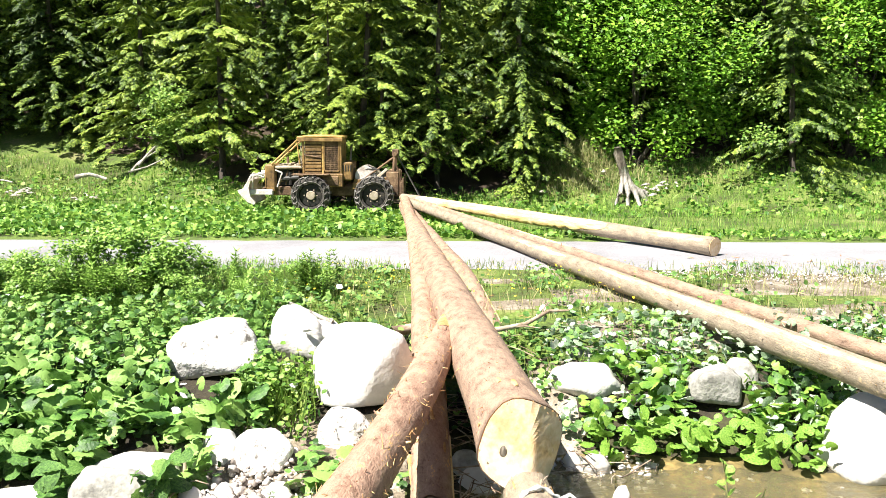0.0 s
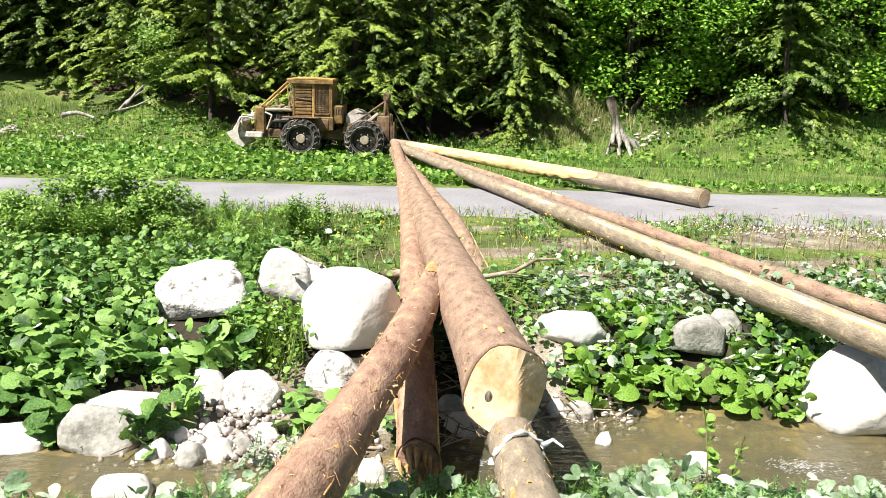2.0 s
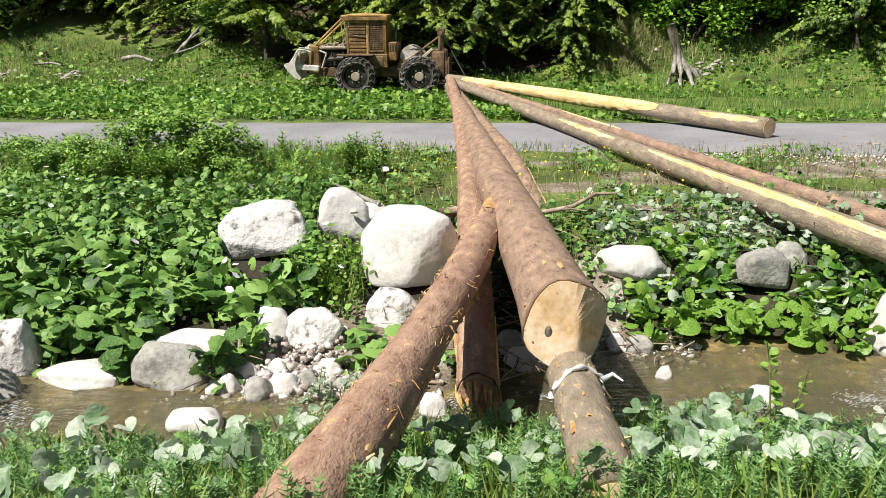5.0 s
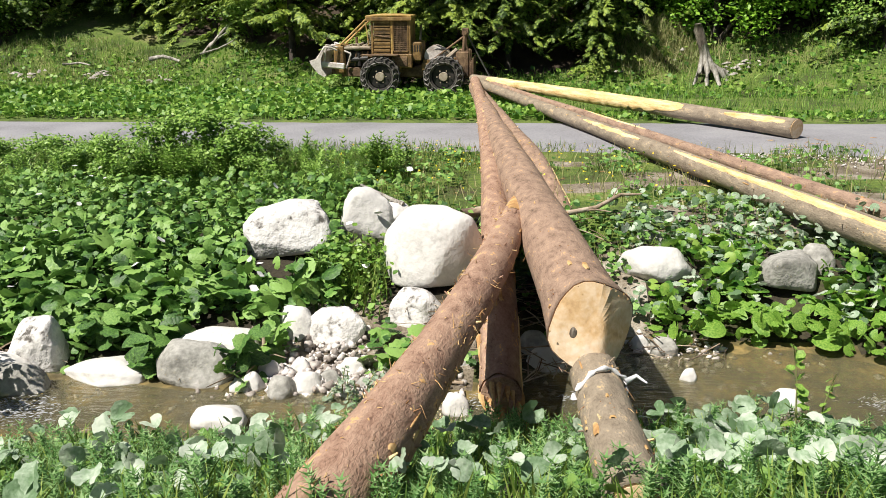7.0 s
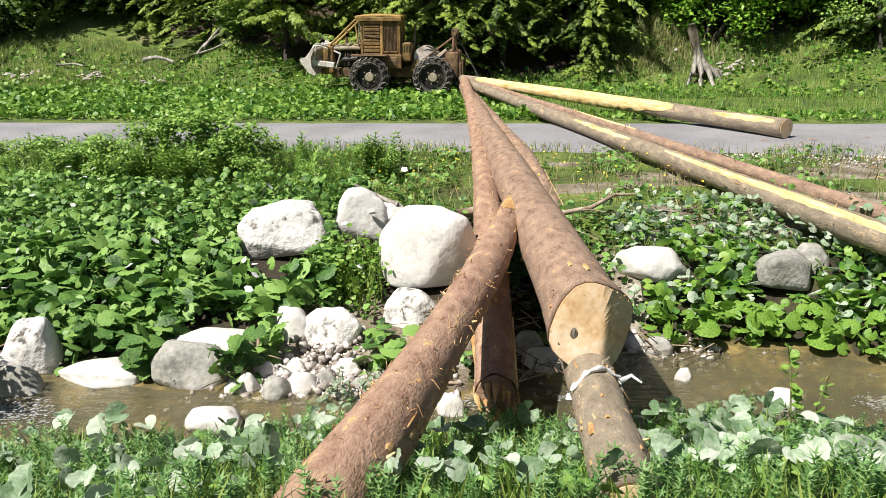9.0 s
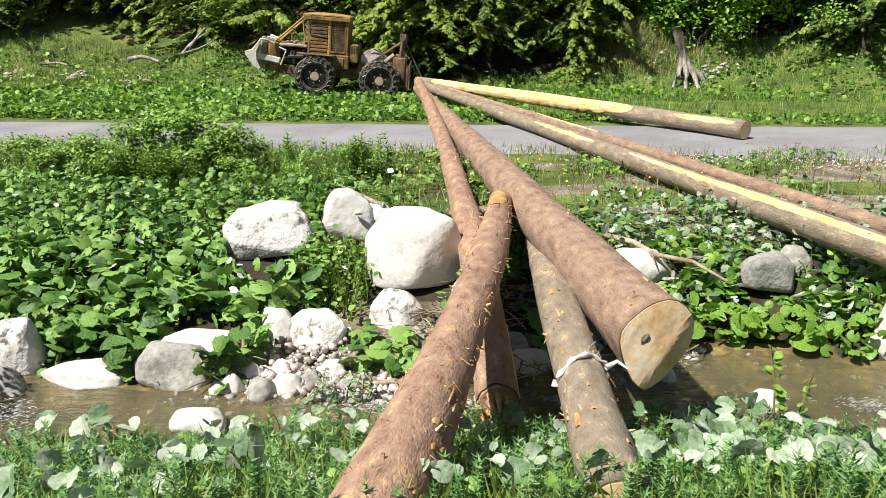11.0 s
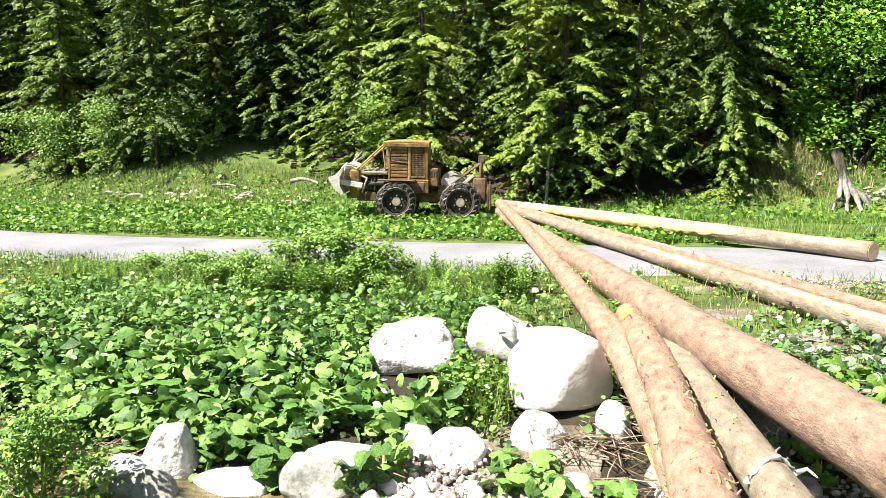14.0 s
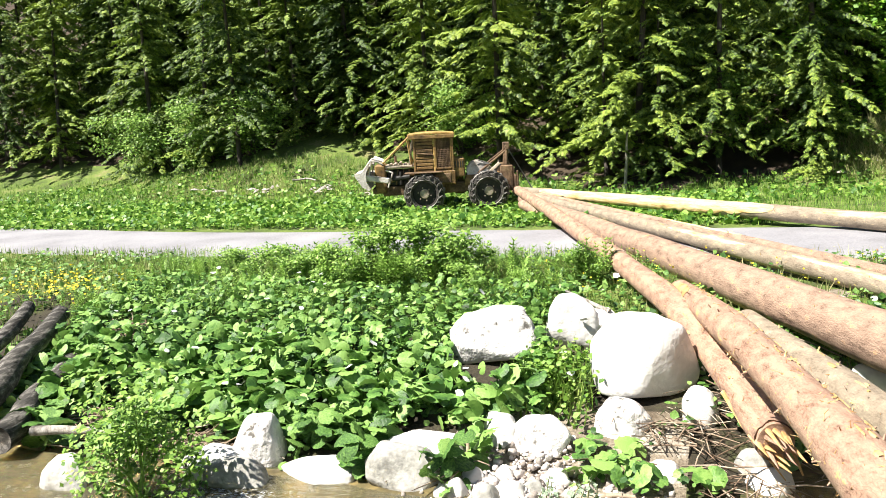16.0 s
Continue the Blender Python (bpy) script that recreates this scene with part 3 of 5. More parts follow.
# ---- skidder ----
def wheel(parent, x, y):
    n, prof = 36, [(0.40, -0.20), (0.50, -0.23), (0.60, -0.22), (0.645, -0.15), (0.655, 0.0), (0.645, 0.15), (0.60, 0.22), (0.50, 0.23), (0.40, 0.20)]
    verts, faces = [], []
    for k in range(n):
        a = 2 * math.pi * k / n
        for r, o in prof:
            r += 0.022 * (1 if k % 2 and r > 0.6 else 0)
            verts.append((r * math.cos(a), o, r * math.sin(a)))
    m = len(prof)
    for k in range(n):
        for j in range(m - 1):
            faces.append((k * m + j, k * m + j + 1, ((k + 1) % n) * m + j + 1, ((k + 1) % n) * m + j))
    tyre = mesh_object("wheel", verts, faces, TYRE, parent, True, "large ribbed muddy tyre with chains")
    tyre.location = (x, y, 0.68)
    side = -1 if y < 0 else 1
    bm = bmesh.new()
    rod(bm, (0, -0.09, 0), (0, 0.09, 0), 0.42, 28)
    rod(bm, (0, side * 0.12, 0), (0, side * 0.09, 0), 0.38, 28, 0.42)
    part("rim", bm, GREASE, tyre, "dark recessed steel rim")
    bm = bmesh.new()
    rod(bm, (0, side * 0.08, 0), (0, side * 0.17, 0), 0.19, 16, 0.14)
    for k in range(6):
        a = math.pi * k / 3
        rod(bm, (0.22 * math.cos(a), side * 0.16, 0.22 * math.sin(a)), (0.22 * math.cos(a), side * 0.19, 0.22 * math.sin(a)), 0.025, 6)
    part("hub", bm, DUSTY, tyre, "dusty wheel hub with bolts")
    bm = bmesh.new()
    rng, n = random.Random(int(x * 10 + y * 100)), 18
    turns = [2 * math.pi * (k + rng.uniform(-0.22, 0.22)) / n for k in range(n)]
    for k in range(n):
        a, b = turns[k], turns[(k + 1) % n]
        mid = a + ((b - a) % (2 * math.pi)) / 2
        pts = [(0.50, side * 0.25, a), (0.60, side * 0.26, mid), (0.67, side * 0.20, a), (0.70, side * 0.06, mid), (0.70, -side * 0.08, a), (0.64, -side * 0.22, mid)]
        for p, q in zip(pts, pts[1:]):
            ends = [Vector((r * math.cos(t), o, r * math.sin(t))) for r, o, t in (p, q)]
            for j in range(3):
                u, v = ends[0].lerp(ends[1], j / 3), ends[0].lerp(ends[1], (j + 0.8) / 3)
                rod(bm, u, v, 0.016 + 0.014 * (j % 2), 4)
        for q, o in ((0.49, side * 0.25), (0.68, side * 0.19)):
            rod(bm, (q * math.cos(a), o, q * math.sin(a)), (q * math.cos(b), o, q * math.sin(b)), 0.018, 4)
    part("snow_chain", bm, CHAIN, tyre, "worn steel tyre chain")
    return tyre


def build_skidder():
    """Forward is -X; the origin lies on the ground between the axles (at x -1.1 and 1.1)."""
    s = new("skidder")
    tagged(s, "weathered yellow articulated log skidder with chained tyres", "skidder")
    wheels = [wheel(s, x, y) for x in (-1.1, 1.1) for y in (-0.92, 0.92)]
    # front frame and engine
    bm = box(bmesh.new(), -2.55, 0.35, -0.42, 0.42, 0.62, 0.95, 0.03)
    box(bm, -2.9, -2.5, -0.5, 0.5, 0.72, 0.9, 0.02)
    part("front_frame", bm, RUST, s)
    bm = box(bmesh.new(), -2.40, -1.42, -0.36, 0.36, 0.95, 1.5, 0.05)
    rod(bm, (-2.2, -0.40, 1.2), (-1.6, -0.40, 1.25), 0.10, 10)
    rod(bm, (-1.9, -0.42, 1.0), (-1.9, -0.42, 1.45), 0.07, 8)
    part("engine", bm, GREASE, s, "oily black open engine bay")
    bm = box(bmesh.new(), -2.80, -2.40, -0.52, 0.52, 0.72, 1.72, 0.06)
    part("grille_housing", bm, YELLOW, s, "yellow radiator housing")
    bm = bmesh.new()
    for k in range(6):
        box(bm, -2.82, -2.79, -0.4, 0.4, 1.02 + 0.1 * k, 1.07 + 0.1 * k, 0.005)
    part("radiator_grille", bm, GREASE, s)
    bm = box(bmesh.new(), -2.45, -1.45, -0.50, 0.50, 1.56, 1.68, 0.04)
    for k in range(5):
        box(bm, -2.3 + 0.17 * k, -2.2 + 0.17 * k, -0.48 + 0.05 * (k % 2), 0.4, 1.66, 1.72 + 0.02 * (k % 3), 0.02)
    part("hood", bm, DUSTY, s, "dusty brown bonnet strewn with debris")
    bm = bmesh.new()
    for k in range(4):
        rod(bm, (-2.3 + 0.22 * k, -0.40, 1.0), (-2.2 + 0.2 * k, -0.40, 1.5), 0.022 + 0.008 * (k % 2), 7)
        rod(bm, (-2.3 + 0.2 * k, -0.42, 1.12 + 0.08 * k), (-2.05 + 0.2 * k, -0.42, 1.18 + 0.05 * k), 0.05, 9)
    part("engine_pipes", bm, RUST, s, "rusty pipes of the open engine")
    bm = bmesh.new()
    rod(bm, (-2.18, -0.50, 1.42), (-2.36, -0.50, 0.92), 0.03, 7)
    rod(bm, (-2.18, -0.50, 1.42), (-2.42, -0.50, 1.52), 0.03, 7)
    part("side_pipe", bm, BARE, s)
    # cab
    cab = box(bmesh.new(), -1.42, -0.04, -0.72, 0.72, 1.02, 1.48, 0.03)
    box(cab, -0.09, -0.05, -0.70, 0.70, 1.4, 2.62, 0.01)
    box(cab, -1.40, -1.36, -0.70, 0.70, 1.4, 1.75, 0.01)
    cab = part("cab", cab, YELLOW, s, "dented yellow cab frame")
    for x in (-1.42, -0.74, -0.12):
        for y in (-0.74, 0.68):
            part("cab_post", box(bmesh.new(), x, x + 0.075, y, y + 0.06, 1.4, 2.64, 0.012), ROOF_PAINT if x == -0.74 else YELLOW, cab)
    # roof plate, bent up in the middle
    bm = box(bmesh.new(), -1.60, 0.0, -0.80, 0.80, 2.63, 2.71, 0.02)
    bmesh.ops.subdivide_edges(bm, edges=bm.edges, cuts=6, use_grid_fill=True)
    for v in bm.verts:
        v.co.z += 0.05 * math.sin(math.pi * -v.co.x / 1.6) + 0.02 * noise.noise(v.co * 3)
    part("roof", bm, ROOF_PAINT, cab, "bent roof plate in lighter yellow than the cab")
    part("roof_edge", box(bmesh.new(), -1.58, 0.0, -0.815, -0.785, 2.54, 2.66, 0.01), YELLOW, cab, "rusty yellow edge below the roof")
    # doors: a slatted guard in front, a framed mesh behind
    for side in (-0.725, 0.725):
        for k in range(9):
            z = 1.50 + 0.118 * k
            part("guard_slat", box(bmesh.new(), -1.33, -0.76, side - 0.01, side + 0.01, z, z + 0.085, 0.008), YELLOW, cab)
        bm = bmesh.new()
        for k in range(11):
            rod(bm, (-0.63 + 0.048 * k, side, 1.50), (-0.63 + 0.048 * k, side, 2.56), 0.006, 4)
        for k in range(16):
            rod(bm, (-0.65, side, 1.54 + 0.066 * k), (-0.13, side, 1.54 + 0.066 * k), 0.006, 4)
        part("window_mesh", bm, RUST, cab, "rusty wire mesh over the window")
        bm = bmesh.new()
        for x0, x1, z0, z1 in ((-0.67, -0.63, 1.48, 2.58), (-0.16, -0.12, 1.48, 2.58), (-0.67, -0.12, 2.54, 2.58), (-0.67, -0.12, 1.48, 1.53)):
            box(bm, x0, x1, side - 0.02, side + 0.02, z0, z1, 0.006)
        part("window_frame", bm, YELLOW, cab, "worn yellow window frame")
    for x0, x1 in ((-1.33, -0.76), (-0.65, -0.14)):
        for y in (-0.675, 0.66):
            part("window", box(bmesh.new(), x0, x1, y, y + 0.015, 1.46, 2.58, 0.004), MESH_DARK, cab, "dark dusty cab window")
    bm = bmesh.new()
    for y in (-0.6, -0.3, 0, 0.3, 0.6):
        rod(bm, (-1.60, y, 1.66), (-1.44, y, 2.62), 0.012, 6)
    for k in range(5):
        rod(bm, (-1.58 + 0.03 * k, -0.68, 1.8 + 0.19 * k), (-1.58 + 0.03 * k, 0.68, 1.8 + 0.19 * k), 0.012, 6)
    part("front_grille", bm, DUSTY, cab, "dusty bars before the windscreen")
    bm = box(bmesh.new(), -1.35, -0.25, -0.66, 0.66, 1.4, 1.46, 0.01)
    box(bm, -0.6, -0.25, -0.25, 0.25, 1.46, 1.9, 0.04)
    part("seat", bm, GREASE, cab)
    bm = bmesh.new()
    for y in (-0.62, 0.62):
        rod(bm, (-1.52, y, 2.66), (-2.55, y * 0.8, 1.72), 0.035, 8)
        rod(bm, (-1.62, y, 2.50), (-1.52, y, 1.68), 0.02, 8)
    rod(bm, (-2.05, -0.52, 2.16), (-2.05, 0.52, 2.16), 0.02, 6)
    part("brush_guard", bm, ROOF_PAINT, s, "sloping worn yellow guard bars")
    bm = bmesh.new()
    rod(bm, (-2.1, 0.25, 1.66), (-2.1, 0.25, 1.95), 0.05, 10)
    part("exhaust", bm, RUST, s)
    # cab step and fuel tank
    bm = box(bmesh.new(), -0.1, 0.32, -0.68, 0.68, 1.18, 1.82, 0.04)
    part("fuel_tank", bm, YELLOW, s, "yellow tank behind the cab")
    bm = bmesh.new()
    for k in range(4):
        box(bm, -0.02 + 0.085 * k, 0.02 + 0.085 * k, -0.69, -0.675, 1.5, 1.72, 0.004)
    part("vent_slots", bm, GREASE, s)
    bm = box(bmesh.new(), -0.75, -0.15, -0.80, -0.55, 1.0, 1.35, 0.03)
    part("side_box", bm, RUST, s, "dusty step box")
    for y in (-1.15, 0.72):
        part("fender", box(bmesh.new(), -1.75, -0.45, y, y + 0.43, 1.385, 1.42, 0.01), RUST, s)
    # joint, rear frame, winch, arch
    bm = bmesh.new()
    rod(bm, (0.12, 0, 0.55), (0.12, 0, 1.15), 0.16, 12)
    box(bm, 0.0, 2.1, -0.4, 0.4, 0.66, 1.0, 0.04)
    part("rear_frame", bm, RUST, s)
    bm = bmesh.new()
    rod(bm, (0.75, -0.42, 1.32), (0.75, 0.42, 1.32), 0.26, 20)
    rod(bm, (0.75, -0.46, 1.32), (0.75, -0.42, 1.32), 0.36, 20)
    rod(bm, (0.75, 0.42, 1.32), (0.75, 0.46, 1.32), 0.36, 20)
    part("winch_drum", bm, BARE, s, "pale worn winch drum")
    bm = box(bmesh.new(), 0.42, 1.30, -0.44, 0.44, 1.2, 1.50, 0.12)
    bmesh.ops.create_icosphere(bm, subdivisions=2, radius=0.30, matrix=Matrix.Translation((0.80, -0.1, 1.46)) @ Matrix.Diagonal((1.3, 1.1, 0.75, 1)))
    rod(bm, (1.2, -0.5, 1.25), (1.55, -0.5, 1.55), 0.09, 8)
    part("winch_housing", bm, DUSTY, s, "dusty pale winch housing")
    for k in range(3):
        tv, tf = tube([(0.35, -0.3 + 0.1 * k, 1.15), (0.5, -0.42 + 0.1 * k, 1.45 + 0.05 * k), (0.85, -0.45 + 0.1 * k, 1.58 + 0.05 * k), (1.25, -0.48, 1.55)], [0.025] * 4, 6)
        mesh_object("hose", tv, tf, GREASE, s, True, "black hydraulic hose")
    for y in (-0.80, 0.72):
        part("side_guard", box(bmesh.new(), 1.50, 1.98, y, y + 0.08, 0.62, 1.52, 0.05), RUST, s, "scraped rear side plate")
    bm = box(bmesh.new(), 0.35, 1.7, -0.52, -0.46, 0.95, 1.22, 0.02)
    box(bm, 0.35, 1.7, 0.46, 0.52, 0.95, 1.22, 0.02)
    box(bm, 0.3, 0.5, -0.55, 0.55, 0.85, 1.1, 0.02)
    part("winch_frame", bm, YELLOW, s)
    for y in (-0.5, 0.5):
        bm = bmesh.new()
        rod(bm, (1.72, y, 0.9), (1.80, y * 0.8, 2.12), 0.06, 8)
        rod(bm, (0.75, y, 1.25), (1.78, y * 0.8, 2.0), 0.035, 8)
        rod(bm, (1.78, y * 0.8, 1.7), (2.1, y, 0.75), 0.045, 8)
        part("arch_post", bm, RUST, s, "rusty post of the rear arch")
    bm = bmesh.new()
    rod(bm, (1.80, -0.48, 2.1), (1.80, 0.48, 2.1), 0.07, 10)
    box(bm, 1.68, 1.92, -0.16, 0.16, 2.0, 2.26, 0.03)
    part("fairlead", bm, RUST, s, "rusty fairlead head")
    bm = box(bmesh.new(), 2.0, 2.08, -0.85, 0.85, 0.42, 1.15, 0.02)
    box(bm, 2.08, 2.14, -0.85, -0.72, 0.4, 1.3, 0.02)
    box(bm, 2.08, 2.14, 0.72, 0.85, 0.4, 1.3, 0.02)
    part("rear_shield", bm, RUST, s, "scraped rear log shield")
    # front blade
    bm = bmesh.new()
    prof = [(-3.20, 1.18), (-3.28, 0.92), (-3.22, 0.62), (-3.05, 0.42), (-3.10, 0.34), (-3.34, 0.44), (-3.62, 0.74), (-3.66, 0.84), (-3.46, 0.90), (-3.36, 1.02), (-3.26, 1.24)]
    a = [bm.verts.new((x, -1.0, z)) for x, z in prof]
    b = [bm.verts.new((x, 1.0, z)) for x, z in prof]
    for k in range(len(prof)):
        j = (k + 1) % len(prof)
        bm.faces.new((a[k], a[j], b[j], b[k]))
    bm.faces.new(a)
    bm.faces.new(list(reversed(b)))
    blade = part("blade", bm, BARE, s, "pale scraped front blade")
    for y in (-0.95, -0.35, 0.35, 0.95):
        tv, tf = tube([(-2.78, y * 0.8, 1.28), (-2.95, y, 1.36), (-3.18, y, 1.36), (-3.30, y, 1.12), (-3.44, y, 0.90)], [0.03, 0.035, 0.035, 0.035, 0.03], 7)
        mesh_object("blade_rib", tv, tf, BARE, blade, True, "pale curved blade rib")
    part("lower_plate", box(bmesh.new(), -0.7, 0.0, -0.78, -0.6, 0.95, 1.42, 0.03), YELLOW, s, "yellow plate below the cab")
    part("guard_brace", rod(bmesh.new(), (-1.33, -0.745, 2.06), (-0.76, -0.745, 1.98), 0.022, 6), RUST, cab)
    for y in (-0.8, 0.8):
        bm = box(bmesh.new(), -3.30, -2.45, y - 0.06, y + 0.06, 0.66, 0.86, 0.03)
        rod(bm, (-3.18, y, 0.8), (-3.16, y, 1.42), 0.03, 6)
        rod(bm, (-3.16, y, 1.42), (-2.80, y * 0.7, 1.36), 0.03, 6)
        part("blade_arm", bm, BARE, blade)
    bm = bmesh.new()
    for x in (-1.1, 1.1):
        rod(bm, (x, -0.95, 0.68), (x, 0.95, 0.68), 0.12, 12)
    part("axle", bm, GREASE, s)
    bm = bmesh.new()
    for y in (-0.12, 0.1):
        rod(bm, (1.86, y, 2.05), (2.72, y * 2.5 - 0.1, 0.5), 0.014, 6)
    part("winch_cable", bm, CHAIN, s, "taut steel winch cables")
    return s, wheels, blade


skidder, wheels, blade = build_skidder()


# ---- stones ----
def boulder(label, place, size, turn=0.0, seed=0, mat=None, sharp=0.25, sub=4, boxy=0.8, taper=0.2, tilt=0.0):
    """A stone broken to flat faces with worn edges. place: the middle of the foot; size: overall width, depth and height."""
    bm = bmesh.new()
    rng = random.Random(seed)
    count = 15 if sharp > 0.12 else 24
    for k in range(count):
        z = 1 - 2 * (k + 0.5) / count
        a = k * 2.4 + rng.uniform(-0.5, 0.5)
        r = math.sqrt(1 - z * z)
        p = Vector([math.copysign(abs(c) ** boxy, c) for c in (r * math.cos(a), r * math.sin(a), z)]) * (1 - sharp * rng.random())
        p.z = max(p.z, -0.5)
        bm.verts.new((p.x * (1 - taper * p.z), p.y * (1 - taper * p.z), p.z))
    made = bmesh.ops.convex_hull(bm, input=bm.verts)
    bmesh.ops.delete(bm, geom=[v for v in made["geom_interior"] if isinstance(v, bmesh.types.BMVert)], context="VERTS")
    bmesh.ops.subdivide_edges(bm, edges=bm.edges, cuts=sub + 1, use_grid_fill=True)
    for _ in range(2 if sharp > 0.12 else 6):
        bmesh.ops.smooth_vert(bm, verts=bm.verts, factor=0.5, use_axis_x=True, use_axis_y=True, use_axis_z=True)
    for v in bm.verts:
        p = v.co
        v.co = p * (1 + 0.05 * noise.noise(p * 1.7 + Vector((seed, 0, 0))) + sharp * 0.12 * noise.noise(p * 4 + Vector((0, seed, 0))) + sharp * 0.06 * noise.noise(p * 11))
    bmesh.ops.rotate(bm, verts=bm.verts, cent=(0, 0, 0), matrix=pose(0, 0, 0, 0, tilt, turn).to_3x3())
    low = [min(v.co[i] for v in bm.verts) for i in range(3)]
    high = [max(v.co[i] for v in bm.verts) for i in range(3)]
    sink = 0.05
    full = (size[0], size[1], size[2] + sink)
    for v in bm.verts:
        for i in range(3):
            k = (v.co[i] - low[i]) / (high[i] - low[i])
            v.co[i] = (k - 0.5) * full[i] if i < 2 else k * full[2] - sink
    ob = part("boulder", bm, mat or ROCK, None, "", True)
    ob.matrix_world = pose(*place)
    return tagged(ob, label, "boulder", "boulders by the stream")


boulder("huge smooth white rounded boulder", (-1.0, 10.9, -0.42), (1.38, 1.0, 0.95), 25, 2, ROCK, 0.10, 5, 0.66, 0.16)
boulder("cracked white limestone block", (-3.11, 11.66, -0.32), (1.28, 0.95, 0.76), 0, 5, ROCK_CRACKED, 0.3, 5, 0.72, 0.1, -14)
boulder("white block leaning behind the boulders", (-2.12, 12.32, -0.25), (0.92, 0.65, 0.72), 20, 8, ROCK, 0.38, 4, 0.6, 0.3)
boulder("small pale stone on top", (-1.72, 12.4, -0.05), (0.55, 0.42, 0.30), 30, 9, ROCK, 0.2, 3)
boulder("small white stone before the cracked block", (-2.70, 12.0, -0.35), (0.42, 0.3, 0.22), 0, 10, ROCK, 0.2, 3)
boulder("grey-white rounded stream stone", (-3.56, 8.88, -1.08), (0.95, 0.72, 0.50), 5, 12, ROCK_GREY, 0.2, 5)
boulder("flat pale slab among leaves", (-3.43, 9.39, -0.92), (1.0, 0.67, 0.30), -6, 13, ROCK, 0.25, 4)
boulder("white slab at the water's edge", (-4.66, 8.83, -1.08), (1.1, 0.7, 0.26), 12, 14, ROCK, 0.3, 4, 0.8, 0.1, -8)
boulder("upright pale stone with a dark side", (-5.58, 9.04, -1.05), (0.74, 0.56, 0.66), 0, 15, ROCK_CRACKED, 0.3, 4, 0.75, 0.15)
boulder("low pale slab beside the upright stone", (-5.55, 8.44, -1.05), (0.85, 0.5, 0.36), 0, 32, ROCK_GREY, 0.3, 4)
boulder("pale cracked stone below the grass tuft", (-2.10, 9.75, -0.95), (0.74, 0.6, 0.50), 25, 16, ROCK_CRACKED, 0.35, 4)
boulder("small white stone by the leaves", (-2.62, 9.78, -0.90), (0.46, 0.36, 0.44), 0, 17, ROCK, 0.25, 4)
boulder("pink-white stone below the huge boulder", (-1.18, 10.1, -0.85), (0.72, 0.55, 0.52), 15, 18, ROCK_CRACKED, 0.3, 4)
boulder("pale stone against the logs", (-0.28, 10.33, -0.78), (0.45, 0.35, 0.58), 0, 19, ROCK, 0.3, 3)
boulder("white stone on the gravel edge", (-0.62, 9.24, -1.05), (0.50, 0.36, 0.34), 0, 33, ROCK, 0.3, 3)
boulder("long white stone in the herbs", (1.94, 11.34, -0.50), (1.05, 0.70, 0.40), -8, 20, ROCK, 0.3, 4, 0.8, 0.1, 10)
boulder("brownish stone in the herbs", (2.07, 12.22, -0.38), (0.56, 0.42, 0.28), 0, 21, ROCK_GREY, 0.3, 3)
boulder("grey flat-topped rock among leaves", (3.62, 11.10, -0.50), (0.78, 0.6, 0.44), 24, 22, ROCK_GREY, 0.33, 4, 0.42, 0.05, 9)
boulder("brown-grey stone beside the flat rock", (4.09, 11.40, -0.45), (0.50, 0.4, 0.42), 0, 23, ROCK_GREY, 0.2, 3)
boulder("large pale boulder at the bank", (5.25, 9.84, -1.0), (1.35, 1.0, 0.98), 0, 24, ROCK, 0.2, 4)
boulder("round white stone in the stream", (2.92, 8.51, -1.02), (0.35, 0.28, 0.22), 0, 25, ROCK, 0.15, 3)
boulder("small stone in the stream", (2.02, 9.13, -1.02), (0.20, 0.16, 0.15), 0, 26, ROCK, 0.2, 3)
boulder("white stone at the near bank", (-0.55, 8.16, -1.05), (0.30, 0.24, 0.26), 0, 27, ROCK, 0.3, 3)
boulder("flat pale stone on the near bank", (-2.93, 7.75, -0.98), (0.58, 0.42, 0.18), 10, 28, ROCK, 0.3, 3)
boulder("white slab by the driftwood", (-5.95, 8.7, -1.05), (1.23, 0.75, 0.36), -10, 31, ROCK, 0.3, 4)
boulder("white stone by the old logs", (-7.57, 7.95, -1.05), (0.62, 0.5, 0.42), 30, 30, ROCK, 0.3, 4)
boulder("low white stone at the water's edge", (-0.75, 9.4, -1.05), (0.95, 0.5, 0.24), 0, 34, ROCK, 0.3, 4)
boulder("grey stone under the logs", (0.27, 9.73, -1.02), (0.45, 0.35, 0.32), 0, 35, ROCK_GREY, 0.3, 3)
boulder("pale round stone under the logs", (0.44, 9.4, -1.08), (0.55, 0.42, 0.32), 0, 36, ROCK, 0.2, 3)
for i, (x, y, s) in enumerate(((-2.86, 8.62, 0.30), (-2.48, 8.45, 0.36), (-2.74, 8.88, 0.30), (-2.23, 8.60, 0.36), (-2.0, 8.75, 0.28), (-1.8, 9.0, 0.3), (-2.4, 9.0, 0.26), (1.87, 9.88, 0.34), (1.6, 10.0, 0.26), (-3.0, 8.55, 0.22), (-1.6, 8.7, 0.2), (1.58, 10.7, 0.26))):
    boulder("pale cobble at the water's edge", (x, y, max(-1.02, ground_z(x, y)) - 0.02), (s, s * 0.8, s * 0.68), 0, 60 + i, ROCK_GREY if i % 3 == 1 else ROCK, 0.25, 3)


